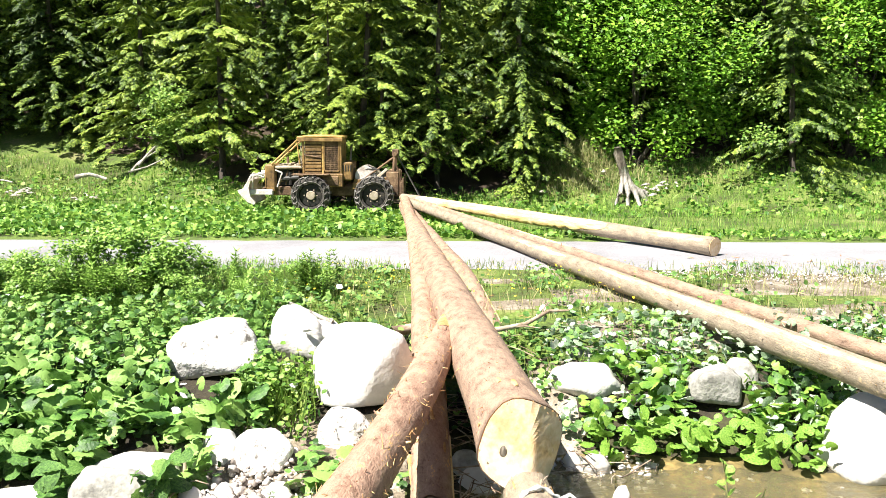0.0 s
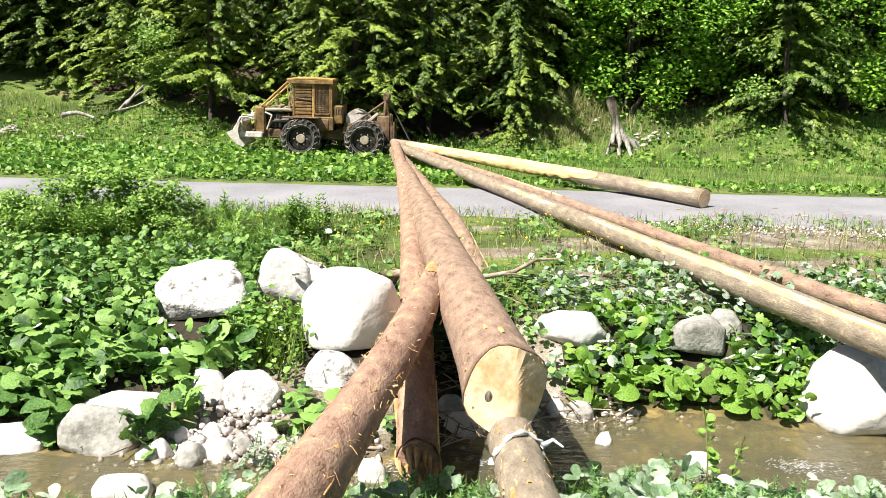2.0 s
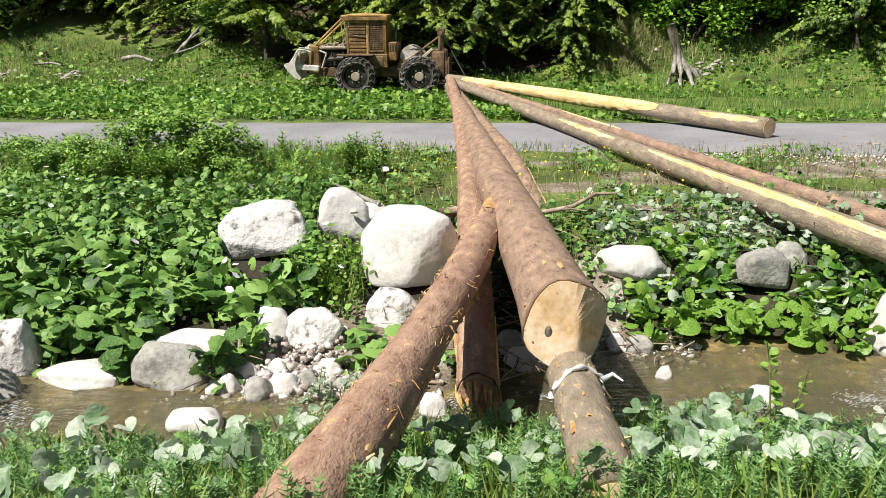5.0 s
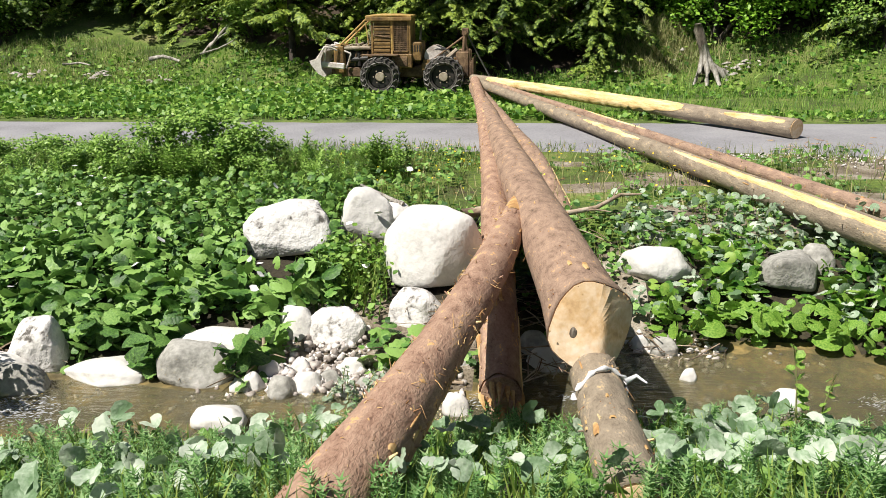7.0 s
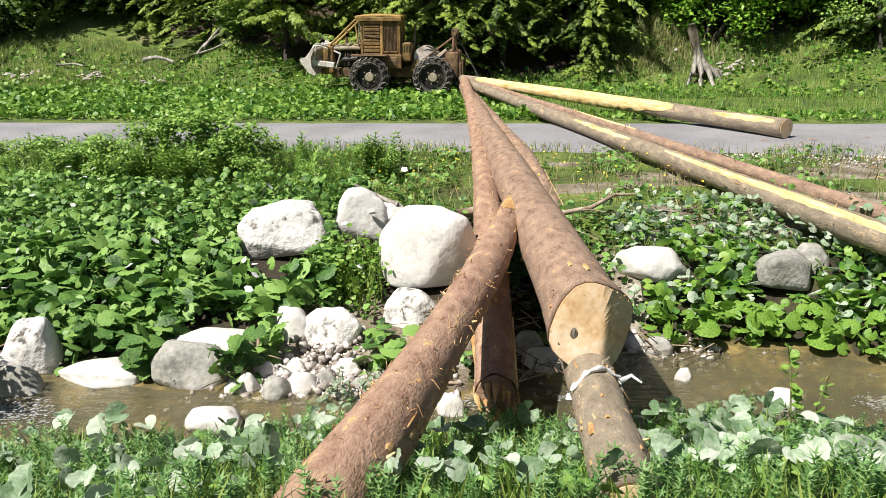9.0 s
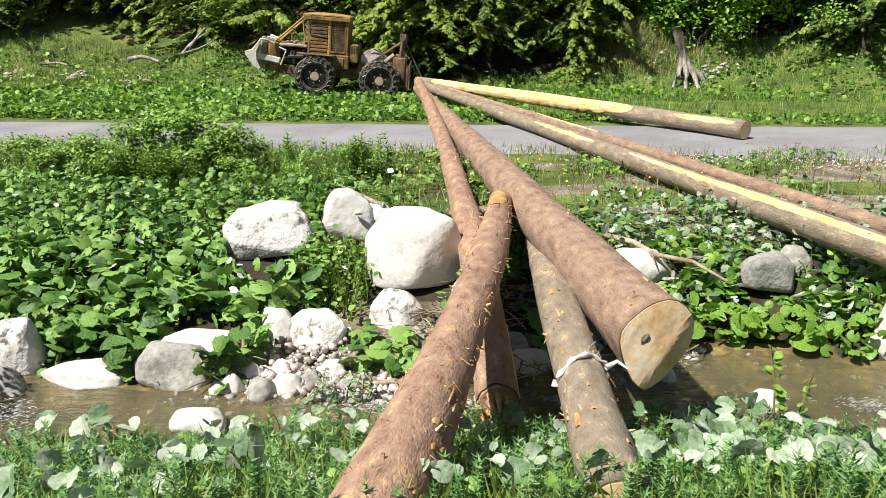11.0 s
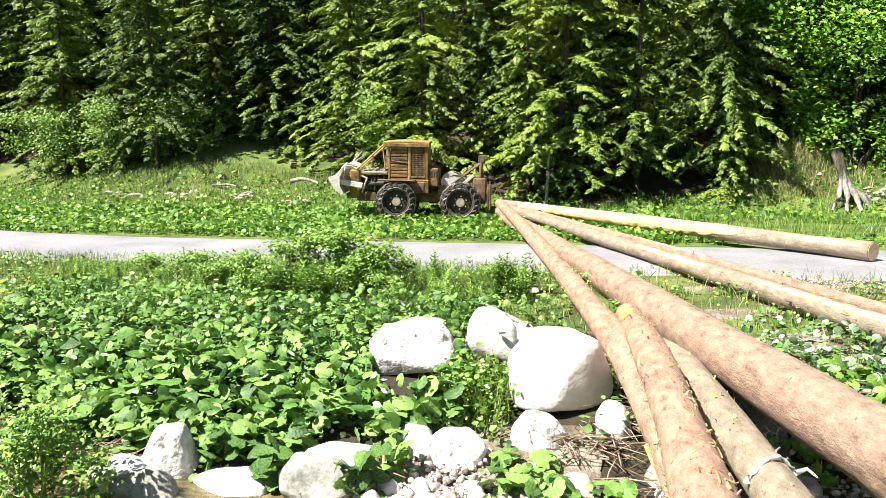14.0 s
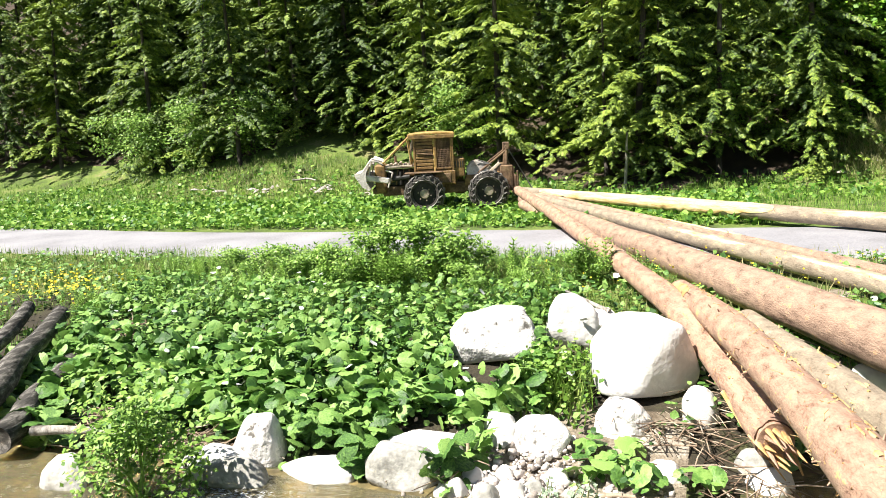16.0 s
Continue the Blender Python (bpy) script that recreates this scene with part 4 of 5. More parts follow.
def pebbles():
    """Broken stones heaped at the water's edge, from angular shapes of three kinds."""
    rng = random.Random(4)
    shapes = []
    for kind in range(3):
        bm = bmesh.new()
        for k in range(11):
            v = Vector((rng.gauss(0, 1), rng.gauss(0, 1), rng.gauss(0, 1))).normalized() * rng.uniform(0.75, 1.1)
            bm.verts.new((v.x, v.y * 0.85, v.z * 0.7))
        bmesh.ops.convex_hull(bm, input=bm.verts)
        bm.verts.ensure_lookup_table()
        loose = [v for v in bm.verts if not v.link_faces]
        bmesh.ops.delete(bm, geom=loose, context="VERTS")
        bm.verts.index_update()
        shapes.append(([tuple(v.co) for v in bm.verts], [tuple(v.index for v in f.verts) for f in bm.faces]))
        bm.free()
    rows = []
    for _ in range(900):
        x, d = rng.gauss(-2.15, 0.48), abs(rng.gauss(0.0, 0.55))
        if d > 1.5:
            continue
        y = far_edge(x) - 0.15 + d
        rows.append((x, y, ground_z(x, y) + rng.uniform(0, 0.10) * max(0, 1 - abs(x + 2.15)), rng.choice((rng.uniform(0.015, 0.045), rng.uniform(0.03, 0.10))), rng.uniform(0, 6.3), rng.uniform(-0.8, 0.8), rng.uniform(0, 6.3)))
    for _ in range(260):
        x = rng.choice((rng.uniform(-1.3, -0.5), rng.uniform(1.3, 2.6)))
        y = far_edge(x) + rng.gauss(0.1, 0.2)
        rows.append((x, y, ground_z(x, y) + 0.02, rng.uniform(0.02, 0.09), rng.uniform(0, 6.3), rng.uniform(-0.5, 0.5), rng.uniform(0, 6.3)))
    for _ in range(500):
        x = rng.uniform(-9, 7)
        a, b = near_edge(x), far_edge(x)
        y = rng.uniform(a, b)
        rows.append((x, y, ground_z(x, y), rng.uniform(0.02, 0.08), rng.uniform(0, 6.3), rng.uniform(-0.5, 0.5), rng.uniform(0, 6.3)))
    for _ in range(1500):
        x = 12 - 9 * rng.random() ** 1.4
        y = road_near(x) - abs(rng.gauss(0, 0.55))
        rows.append((x, y, ground_z(x, y) + 0.02, rng.uniform(0.012, 0.045), rng.uniform(0, 6.3), rng.uniform(-0.5, 0.5), rng.uniform(0, 6.3)))
    for kind in range(3):
        tagged(scatter("gravel", shapes[kind], rows[kind::3], PEBBLE, None, False), "pale broken stones and cobbles along the stream", "gravel", kind="stuff")


pebbles()


def white_water():
    rng = random.Random(8)
    rows = []
    for cx, cy, n, sp in ((-5.3, 7.9, 900, 0.30), (-1.25, 8.25, 260, 0.2), (4.1, 8.6, 240, 0.18), (0.75, 8.55, 120, 0.12), (-0.3, 8.4, 120, 0.18), (5.3, 8.3, 120, 0.25)):
        for _ in range(n):
            rows.append((rng.gauss(cx, sp), rng.gauss(cy, sp * 0.5), WATER_Z + 0.012, rng.uniform(0.005, 0.017), rng.gauss(0.2, 0.3), rng.uniform(-0.15, 0.15), rng.uniform(0, 6.3)))
    tv = [(1.6, 0, 0.1), (0.6, 0.35, 0.25), (-1, 0.2, 0.15), (-1.4, -0.1, 0), (-0.3, -0.4, 0.2), (0, 0, 0.4)]
    tagged(scatter("white_water", (tv, [(5, 0, 1), (5, 1, 2), (5, 2, 3), (5, 3, 4), (5, 4, 0)]), rows, FOAM), "white ripples in the brook", "water", kind="stuff")


white_water()


# ---- forest ----
def spray_template():
    """A flat twig of needles: a leader with five pairs of side shoots, their tips hanging a little."""
    v, f = [], []
    shoots = [(0.0, 0.0, 1.0, 0.085)]
    for k in range(5):
        for sgn in (-1, 1):
            shoots.append((0.08 + 0.17 * k, sgn * (58 - 5 * k), 0.50 - 0.065 * k, 0.085))
    for x0, a, q, w in shoots:
        c, s = math.cos(radians(a)), math.sin(radians(a))
        z0 = -0.12 * x0 * x0
        v += [(x0, 0, z0), (x0 + 0.45 * q * c - w * s, 0.45 * q * s + w * c, z0 - 0.03), (x0 + q * c, q * s, z0 - 0.20 * q - 0.05), (x0 + 0.45 * q * c + w * s, 0.45 * q * s - w * c, z0 - 0.03)]
        f.append((len(v) - 4, len(v) - 1, len(v) - 2, len(v) - 3))
    return v, f


SPRAY = spray_template()


def build_spruce(seed, height, bare_to=0.3, fine=True):
    """A spruce: whorls of drooping boughs set with side twigs, and short twigs that hide the trunk."""
    rng = random.Random(seed)
    tree = new("spruce_tree")
    tv, tf = tube([(0, 0, -0.6), (0.05, 0, height * 0.4), (0, 0.05, height)], [0.13, 0.09, 0.02], 8)
    mesh_object("trunk", tv, tf, TRUNK, tree)
    rows = []
    step, big = (0.17, 1.0) if fine else (0.62, 2.3)

    def bough(a, z0, length, rise, droop, start):
        m = max(3, int(length / step))
        for i in range(m):
            q = (i + 0.8) / m
            if q < start:
                continue
            d = length * q
            px, py = d * math.cos(a), d * math.sin(a)
            pz = z0 + rise * d - droop * d * q * 0.7
            for sgn in (-1, 1):
                yaw = a + sgn * rng.uniform(0.35, 1.15)
                rows.append((px, py, pz + rng.uniform(-0.05, 0.05), big * rng.uniform(0.24, 0.46) * (1.15 - 0.45 * q), yaw, rng.uniform(0.0, 1.0), yaw + math.pi / 2 + rng.uniform(-0.5, 0.5)))
        rows.append((length * 0.95 * math.cos(a), length * 0.95 * math.sin(a), z0 + rise * length - droop * length * 0.66, 0.4 * big, a, rng.uniform(0.2, 0.6), a + math.pi / 2))

    z = bare_to
    while z < height:
        k = z / height
        reach = (1 - k) ** 0.7 * 3.4 + 0.15
        for _ in range(rng.randint(4, 7) if z < 10 else 3):
            bough(rng.uniform(0, 2 * math.pi), z + rng.uniform(-0.3, 0.3), reach * rng.uniform(0.5, 1.1), rng.uniform(-0.05, 0.25), rng.uniform(0.3, 0.75), 0.2)
        for _ in range(3 if fine else 1):
            bough(rng.uniform(0, 2 * math.pi), z + rng.uniform(-0.3, 0.3), rng.uniform(0.5, 0.9), 0.1, 0.6, 0.0)
        z += rng.uniform(0.44, 0.66) if z < 10 else 0.9
    scatter("crown", SPRAY, rows, NEEDLES, tree, False)
    return tagged(tree, "green spruce with drooping branches at the forest edge", "tree", "spruces on the slope")


LEAFLET = ([(0, 0, 0), (0.5, 0.32, 0.06), (1.0, 0, -0.05), (0.5, -0.32, 0.06)], [(0, 3, 2, 1)])


def build_broadleaf(seed, height, width, name, label, group, mat, leaf, count, low=0.1, stems=6):
    rng = random.Random(seed)
    tree = new(name)
    rows, n_stem = [], stems
    lobes = [(rng.gauss(0, width * 0.3), rng.gauss(0, width * 0.3), height * rng.uniform(low + 0.12, 0.9), rng.uniform(0.22, 0.42)) for _ in range(15)]
    for i in range(n_stem):
        x, y, z, _ = lobes[i]
        tv, tf = tube([(rng.gauss(0, 0.05), rng.gauss(0, 0.05), -0.2), (x * 0.4, y * 0.4, z * 0.5), (x, y, z)], [0.012 * height + 0.005, 0.008 * height + 0.004, 0.003], 6)
        mesh_object("stem", tv, tf, TRUNK if height > 3 else BUSH, tree)
    for _ in range(count):
        lx, ly, lz, lr = lobes[rng.randrange(15)]
        d = Vector((rng.gauss(0, 1), rng.gauss(0, 1), rng.gauss(0, 1))).normalized() * (rng.random() ** 0.45)
        rows.append((lx + d.x * lr * width, ly + d.y * lr * width, max(0.03, lz + d.z * lr * height * 0.6), leaf * rng.uniform(0.6, 1.3), rng.uniform(0, 6.3), rng.gauss(0.55, 0.45), rng.gauss(0, 0.7)))
    scatter("crown", LEAFLET, rows, mat, tree, False)
    return tagged(tree, label, "tree" if height > 2.5 else "shrub", group)


def forest():
    rng = random.Random(12)
    kinds = [build_spruce(s, h, b, s < 6) for s, h, b in ((1, 13, 0.9), (2, 15, 1.3), (3, 11, 0.6), (4, 14, 1.5), (5, 7, 0.3), (6, 14, 0.7), (7, 12, 0.8))]
    used = set()
    for row, (back, step) in enumerate(((1.0, 3.3), (4.6, 3.0), (9.0, 3.2), (14.0, 4.3), (20.0, 5.5))):
        x = -46 + row * 1.3
        while x < 42:
            px = x + rng.uniform(-0.8, 0.8)
            py = foot(px) + back + rng.uniform(-1.6, 1.6)
            if row == 0 and -5 < px < 4.2:
                py -= 1.5
            if row == 0 and (4.2 < px < 7.6 or -21.5 < px < -16.8 or 8.2 < px < 11 or px > 15):
                py += 3.0
            i = rng.choice((5, 6)) if row > 1 else rng.choice((0, 1, 2, 3)) if row else rng.choice((0, 1, 2, 3, 4))
            m = pose(px, py, ground_z(px, py) - 0.1, rng.uniform(-4, 4), rng.uniform(-4, 4), rng.uniform(0, 360))
            k = rng.uniform(0.85, 1.25)
            if i not in used:
                kinds[i].matrix_world = m
                used.add(i)
            else:
                o = copy_thing(kinds[i], m)
                o.matrix_world = m @ Matrix.Diagonal((k, k, k * rng.uniform(0.85, 1.05), 1))
            x += step
    # low young spruces closing the forest edge
    for x, y, r, k in ((-4.4, 33.9, 140, 0.75), (-2.4, 34.3, 250, 0.8), (3.1, 34.4, 320, 0.7)):
        m = pose(x, y, ground_z(x, y) - 0.25, 0, 0, r)
        copy_thing(kinds[2 if k > 0.72 else 4], m).matrix_world = m @ Matrix.Diagonal((k, k, k, 1))
    t = build_broadleaf(21, 8.0, 4.0, "broadleaf_tree", "bright green young broadleaf tree at the forest edge", "young broadleaf trees", BROADLEAF, 0.20, 11500, 0.03)
    spots = [(7.9, 35.6, 0), (13.2, 37.2, 40), (16.8, 35.8, -35), (4.7, 37.0, 25), (20.5, 36.4, 15), (6.4, 38.2, -45), (25, 36.5, 20), (10.4, 36.8, -25)]
    for i, (x, y, r) in enumerate(spots):
        m = pose(x, y, ground_z(x, y) - 0.1, 0, 0, r)
        if i == 0:
            t.matrix_world = m
        else:
            copy_thing(t, m)
    s = build_broadleaf(33, 3.4, 3.6, "forest_shrub", "dense leafy shrub below the spruces", "shrubs at the forest edge", BUSH, 0.16, 4600, 0.0)
    spots = [(-27.5, 39.2, 0), (-25.2, 39.3, 30), (-30, 40.0, -30), (-23.0, 39.4, 70), (-11.5, 38.6, 40), (12.0, 35.8, -40), (16.2, 36.2, 20), (1.0, 37.0, 10)]
    for i, (x, y, r) in enumerate(spots):
        m = pose(x, y, ground_z(x, y) - 0.15, 0, 0, r)
        if i == 0:
            s.matrix_world = m
        else:
            copy_thing(s, m)


forest()


# ---- herbs ----
def leaf_template(fold=0.0):
    """A round kidney-shaped butterbur leaf with a notch at the stalk, pleated along its veins, with a shallow-lobed rim. fold: how far its halves close up."""
    v, f, n = [(0, 0, 0)], [], 21
    for k0, lift in ((1.0, 0.02), (0.6, 0.04)):
        for k in range(n):
            a = radians(20 + 320 * k / (n - 1))
            r = k0 * (0.86 + 0.16 * math.sin((a - 0.35) / 2)) * (1 + 0.045 * math.cos(10 * a) * k0)
            x, y = -r * math.cos(a), r * math.sin(a)
            v.append((x, y, lift + 0.045 * (-1) ** k * k0 + 0.09 * math.sin(2 * a + 0.7) * k0 - 0.16 * k0 * k0 + fold * abs(y)))
    for k in range(1, n):
        f += [(0, n + k, n + k + 1), (n + k, k, k + 1, n + k + 1)]
    v += [(0.02, 0, 0), (-0.02, 0.015, 0), (0.0, -0.25, -1.5)]
    f.append((2 * n + 1, 2 * n + 2, 2 * n + 3))
    return v, [tuple(q) for q in f]


def horsetail_template():
    """A feathery upright herb: a stem with whorls of thin leaflets."""
    v, f = [(-0.01, 0, 0), (0.01, 0, 0), (0.0, 0.0, 1.0)], [(0, 1, 2)]
    for level in range(9):
        z, reach = 0.12 + 0.098 * level, 0.25 - 0.014 * level
        for k in range(5):
            a = 2 * math.pi * (k + 0.4 * level) / 5
            c, s = math.cos(a), math.sin(a)
            i = len(v)
            v += [(-s * 0.024, c * 0.024, z), (s * 0.024, -c * 0.024, z), (c * reach, s * reach, z + reach * 0.5)]
            f.append((i, i + 1, i + 2))
    return v, f


HORSETAIL = horsetail_template()
BIG_LEAF = leaf_template()
FOLDED_LEAF = leaf_template(0.75)
SMALL_LEAF = ([(0, 0, 0), (0.7, 0.6, 0.12), (1, 0, 0), (0.7, -0.6, 0.12), (-0.3, -0.7, 0.1), (-0.5, 0, 0.05), (-0.3, 0.7, 0.1)],
              [(0, 1, 6), (0, 2, 1), (0, 3, 2), (0, 4, 3), (0, 5, 4), (0, 6, 5)])
BLADE = ([(-0.03, 0, 0), (0.03, 0, 0), (0.022, 0.10, 0.55), (-0.022, 0.10, 0.55), (0.0, 0.34, 1.0)], [(0, 1, 2, 3), (3, 2, 4)])


STONES = ((-1.0, 10.75, 0.6), (-3.11, 11.4, 0.62), (-3.1, 10.9, 0.5), (-2.12, 12.0, 0.45), (-2.12, 12.2, 0.4), (-3.56, 8.8, 0.45), (-3.43, 9.25, 0.55), (-4.66, 8.75, 0.45), (-5.52, 8.9, 0.4), (-2.1, 9.5, 0.45), (-2.62, 9.7, 0.25),
          (-1.18, 9.95, 0.4), (1.94, 11.2, 0.42), (3.62, 10.95, 0.4), (4.09, 11.3, 0.25), (5.25, 9.7, 0.6), (-5.95, 8.6, 0.5), (-2.3, 8.8, 0.55), (0.0, 9.6, 0.6), (-0.6, 9.3, 0.4), (-6.7, 8.95, 0.5), (-8.2, 9.4, 0.6), (-9.8, 12.0, 0.45))


def near_rock(x, y):
    return any((x - rx) ** 2 + (y - ry) ** 2 < rr * rr for rx, ry, rr in STONES)


def herb(name, label, template, mat, count, area, height, size, seed, tilt=0.5, keep=None, category="plants", single=0):
    """area(rng) gives x, y; height and size are ranges."""
    lean = 0.0 if template in (BLADE, HORSETAIL) else 0.25
    rng = random.Random(seed)
    rows = []
    while len(rows) < count:
        x, y = area(rng)
        if near_rock(x, y) or (y > 30 and under_trees(x, y)) or (keep and not keep(x, y, rng)):
            count -= 0.2
            continue
        grow = 1.42 - 0.2 * min(4.2, max(0, y - far_edge(x))) if template is BIG_LEAF and y > far_edge(x) else 1.0
        if single and rng.random() < 0.22 and y - far_edge(x) < 2.6:
            grow *= 1.5
        rows.append((x, y, ground_z(x, y) + rng.uniform(*height), rng.uniform(*size) * grow, rng.uniform(0, 6.3), rng.gauss(lean, tilt), rng.gauss(0, 0.9) if lean else rng.uniform(0, 6.3)))
    if single:
        # the leaves next to the stream, each by itself on one plant bed
        rows.sort(key=lambda r: r[1] - far_edge(r[0]))
        bed = tagged(new("butterbur_bed"), label + ", along the water", "plants")
        me = bpy.data.meshes.new("leaf")
        me.from_pydata(template[0], [], template[1])
        me.materials.append(mat)
        me.polygons.foreach_set("use_smooth", [True] * len(me.polygons))
        for x, y, z, size, yaw, tip, heading in rows[:single]:
            leaf = new("leaf", me)
            leaf.parent = bed
            axis = Vector((math.cos(heading), math.sin(heading), 0))
            leaf.matrix_local = Matrix.Translation((x, y, z)) @ Matrix.Rotation(tip, 4, axis) @ Matrix.Rotation(yaw, 4, "Z") @ Matrix.Diagonal((size, size, size, 1))
        rows = rows[single:]
    tagged(scatter(name, template, rows, mat), label, category, kind="stuff")


def uniform(x0, x1, y0, y1):
    return lambda rng: (rng.uniform(x0, x1), rng.uniform(y0, y1))


def bank(x0, x1, d0, d1):
    def pick(rng):
        x = rng.uniform(x0, x1)
        return x, far_edge(x) + rng.uniform(d0, d1)
    return pick


def near_side(x0, x1, d0, d1):
    def pick(rng):
        x = rng.uniform(x0, x1)
        return x, near_edge(x) - rng.uniform(d0, d1)
    return pick


def open_ground(x, y, rng):
    return noise.noise((x * 0.7, y * 0.7, 9)) > -0.25


def verge(x, y, rng):
    """Trampled to bare earth where the logs were dragged."""
    return noise.noise((x * 0.7, y * 0.7, 9)) > (-0.25 if x < 0 else -0.02 + 0.12 * smoothstep(y, 13, 15))


def herbs():
    herb("butterbur", "broad green butterbur leaves covering the far bank", BIG_LEAF, LEAF, 5400, bank(-11, -2.2, 0.15, 5.4), (0.03, 0.5), (0.05, 0.135), 1, 0.8, single=300)
    herb("butterbur", "broad green butterbur leaves by the stream", BIG_LEAF, MEADOW, 900, bank(1.8, 8, 0.1, 1.8), (0.06, 0.42), (0.035, 0.088), 2, 0.95, single=280)
    herb("butterbur", "broad green leaves between boulders", BIG_LEAF, LEAF, 34, bank(-1.6, 0.8, 0.5, 1.2), (0.1, 0.25), (0.08, 0.17), 3, 0.5)
    herb("butterbur", "pale silvery butterbur leaves on the bank", BIG_LEAF, LEAF_PALE, 1050, bank(1.5, 8, 0.6, 3.4), (0.08, 0.40), (0.03, 0.085), 4, 1.0)
    herb("butterbur", "silvery leaves on the near bank", FOLDED_LEAF, LEAF_PALE, 360, near_side(-6, 6, 0.1, 3.4), (0.20, 0.40), (0.04, 0.12), 5, 0.8)
    herb("butterbur", "green leaves on the near bank", BIG_LEAF, LEAF, 420, near_side(-7, 7, 0.05, 3.4), (0.05, 0.24), (0.04, 0.10), 6, 0.8)
    herb("grass", "long green grass on the near bank", BLADE, GRASS, 9000, near_side(-7, 7, 0.02, 4.0), (-0.02, 0.06), (0.14, 0.36), 7, 0.6, None, "grass")
    herb("grass", "green grass and herbs beside the road", BLADE, GRASS, 28500, uniform(-19, 12, 11.2, 18.6), (-0.02, 0.02), (0.08, 0.26), 8, 0.35, verge, "grass")
    herb("grass", "sparse pale grass on the trampled verge", BLADE, GRASS_DRY, 8200, uniform(-19, 14, 13.5, 18.4), (-0.02, 0.02), (0.10, 0.3), 9, 0.4, None, "grass")
    herb("low_herbs", "low leafy herbs beside the road", SMALL_LEAF, LEAF, 8500, uniform(-19, 9, 11, 17.8), (0.03, 0.25), (0.03, 0.08), 10, 0.6, verge)
    herb("low_herbs", "small green leaves among the stones", SMALL_LEAF, LEAF, 2600, bank(-7, 8, 0.3, 3.5), (0.02, 0.3), (0.03, 0.08), 11, 0.6)
    herb("butterbur", "broad leaves covering the far meadow", SMALL_LEAF, MEADOW, 18000, uniform(-36, 1, 22.9, 31.0), (0.02, 0.30), (0.04, 0.14), 12, 0.95)
    herb("butterbur", "leafy patch along the far roadside", SMALL_LEAF, MEADOW, 3400, uniform(-36, 14, 22.6, 24.4), (0.02, 0.2), (0.04, 0.11), 13, 0.95)
    herb("grass", "bright meadow grass below the forest", BLADE, MEADOW, 40000, uniform(-46, 34, 22.6, 38), (-0.02, 0.02), (0.15, 0.36), 14, 0.4, None, "grass")
    herb("grass", "pale grass on the bank under the trees", BLADE, GRASS_DRY, 9000, uniform(-26, 24, 33, 38), (-0.02, 0.02), (0.15, 0.38), 15, 0.4, lambda x, y, r: 4 < x < 12 or x < -14, "grass")
    herb("grass", "bleached dry grass hanging on the bank by the stump", BLADE, GRASS_DRY, 2200, lambda r: (r.gauss(5.6, 1.0), r.gauss(34.9, 0.7)), (-0.02, 0.02), (0.3, 0.6), 29, 0.6, None, "grass")
    herb("grass", "tall grass tuft between the boulders", BLADE, GRASS, 900, lambda r: (r.gauss(-2.2, 0.28), r.gauss(10.75, 0.3)), (-0.02, 0.02), (0.22, 0.5), 19, 0.35, None, "grass")
    herb("low_herbs", "leafy herbs between the boulders", SMALL_LEAF, BUSH, 900, lambda r: (r.gauss(-2.15, 0.3), r.gauss(10.75, 0.32)), (0.03, 0.5), (0.02, 0.055), 26, 0.9)
    herb("butterbur", "large crinkled pale leaves on the near bank", BIG_LEAF, LEAF_PALE, 240, near_side(0.9, 6, 0.05, 2.6), (0.12, 0.32), (0.05, 0.13), 22, 0.9)
    herb("low_herbs", "small leaves filling the butterbur bed", SMALL_LEAF, LEAF, 2600, bank(-11, -2.2, 0.2, 5.4), (0.05, 0.42), (0.03, 0.08), 23, 0.7)
    herb("tall_herbs", "tall fine-leaved herbs on the verge", HORSETAIL, BUSH, 1700, uniform(-12, -2.6, 12.6, 16.6), (-0.02, 0.02), (0.16, 0.52), 24, 0.25, lambda x, y, r: noise.noise((x * 1.1, y * 1.1, 4)) > 0.0)
    herb("tall_herbs", "slender leafy willow shoots standing over the verge", HORSETAIL, BUSH, 190, lambda r: (r.gauss(-5.8, 1.3), r.gauss(14.9, 0.45)), (-0.02, 0.02), (0.4, 0.95), 27, 0.16)
    herb("tall_herbs", "clump of leafy shoots by the road", HORSETAIL, BUSH, 34, lambda r: (r.gauss(-2.4, 0.2), r.gauss(15.5, 0.2)), (-0.02, 0.02), (0.4, 0.85), 28, 0.14)
    herb("grass", "rough tall grass below the forest", BLADE, MEADOW, 20000, uniform(-34, 28, 29.5, 38.5), (-0.02, 0.02), (0.16, 0.36), 25, 0.5, None, "grass")
    herb("grass", "rough grass on the bank above the brook", BLADE, GRASS, 9000, uniform(-8, 8, -4, 4.6), (-0.02, 0.03), (0.12, 0.34), 30, 0.6, None, "grass")
    herb("horsetail", "feathery green herbs on the near bank", HORSETAIL, GRASS_COOL, 1900, near_side(-7, 7, 0.1, 3.8), (-0.02, 0.02), (0.18, 0.46), 21, 0.22)
    herb("low_herbs", "leafy sprays over the near water", SMALL_LEAF, BUSH, 1500, near_side(-7, 7, 0.0, 3.0), (0.02, 0.22), (0.02, 0.05), 20, 0.8)
    herb("low_herbs", "mixed leafy plants in the meadow by the forest", SMALL_LEAF, MEADOW, 7000, uniform(-34, 30, 29.5, 37), (0.02, 0.34), (0.05, 0.13), 18, 0.95, open_ground)
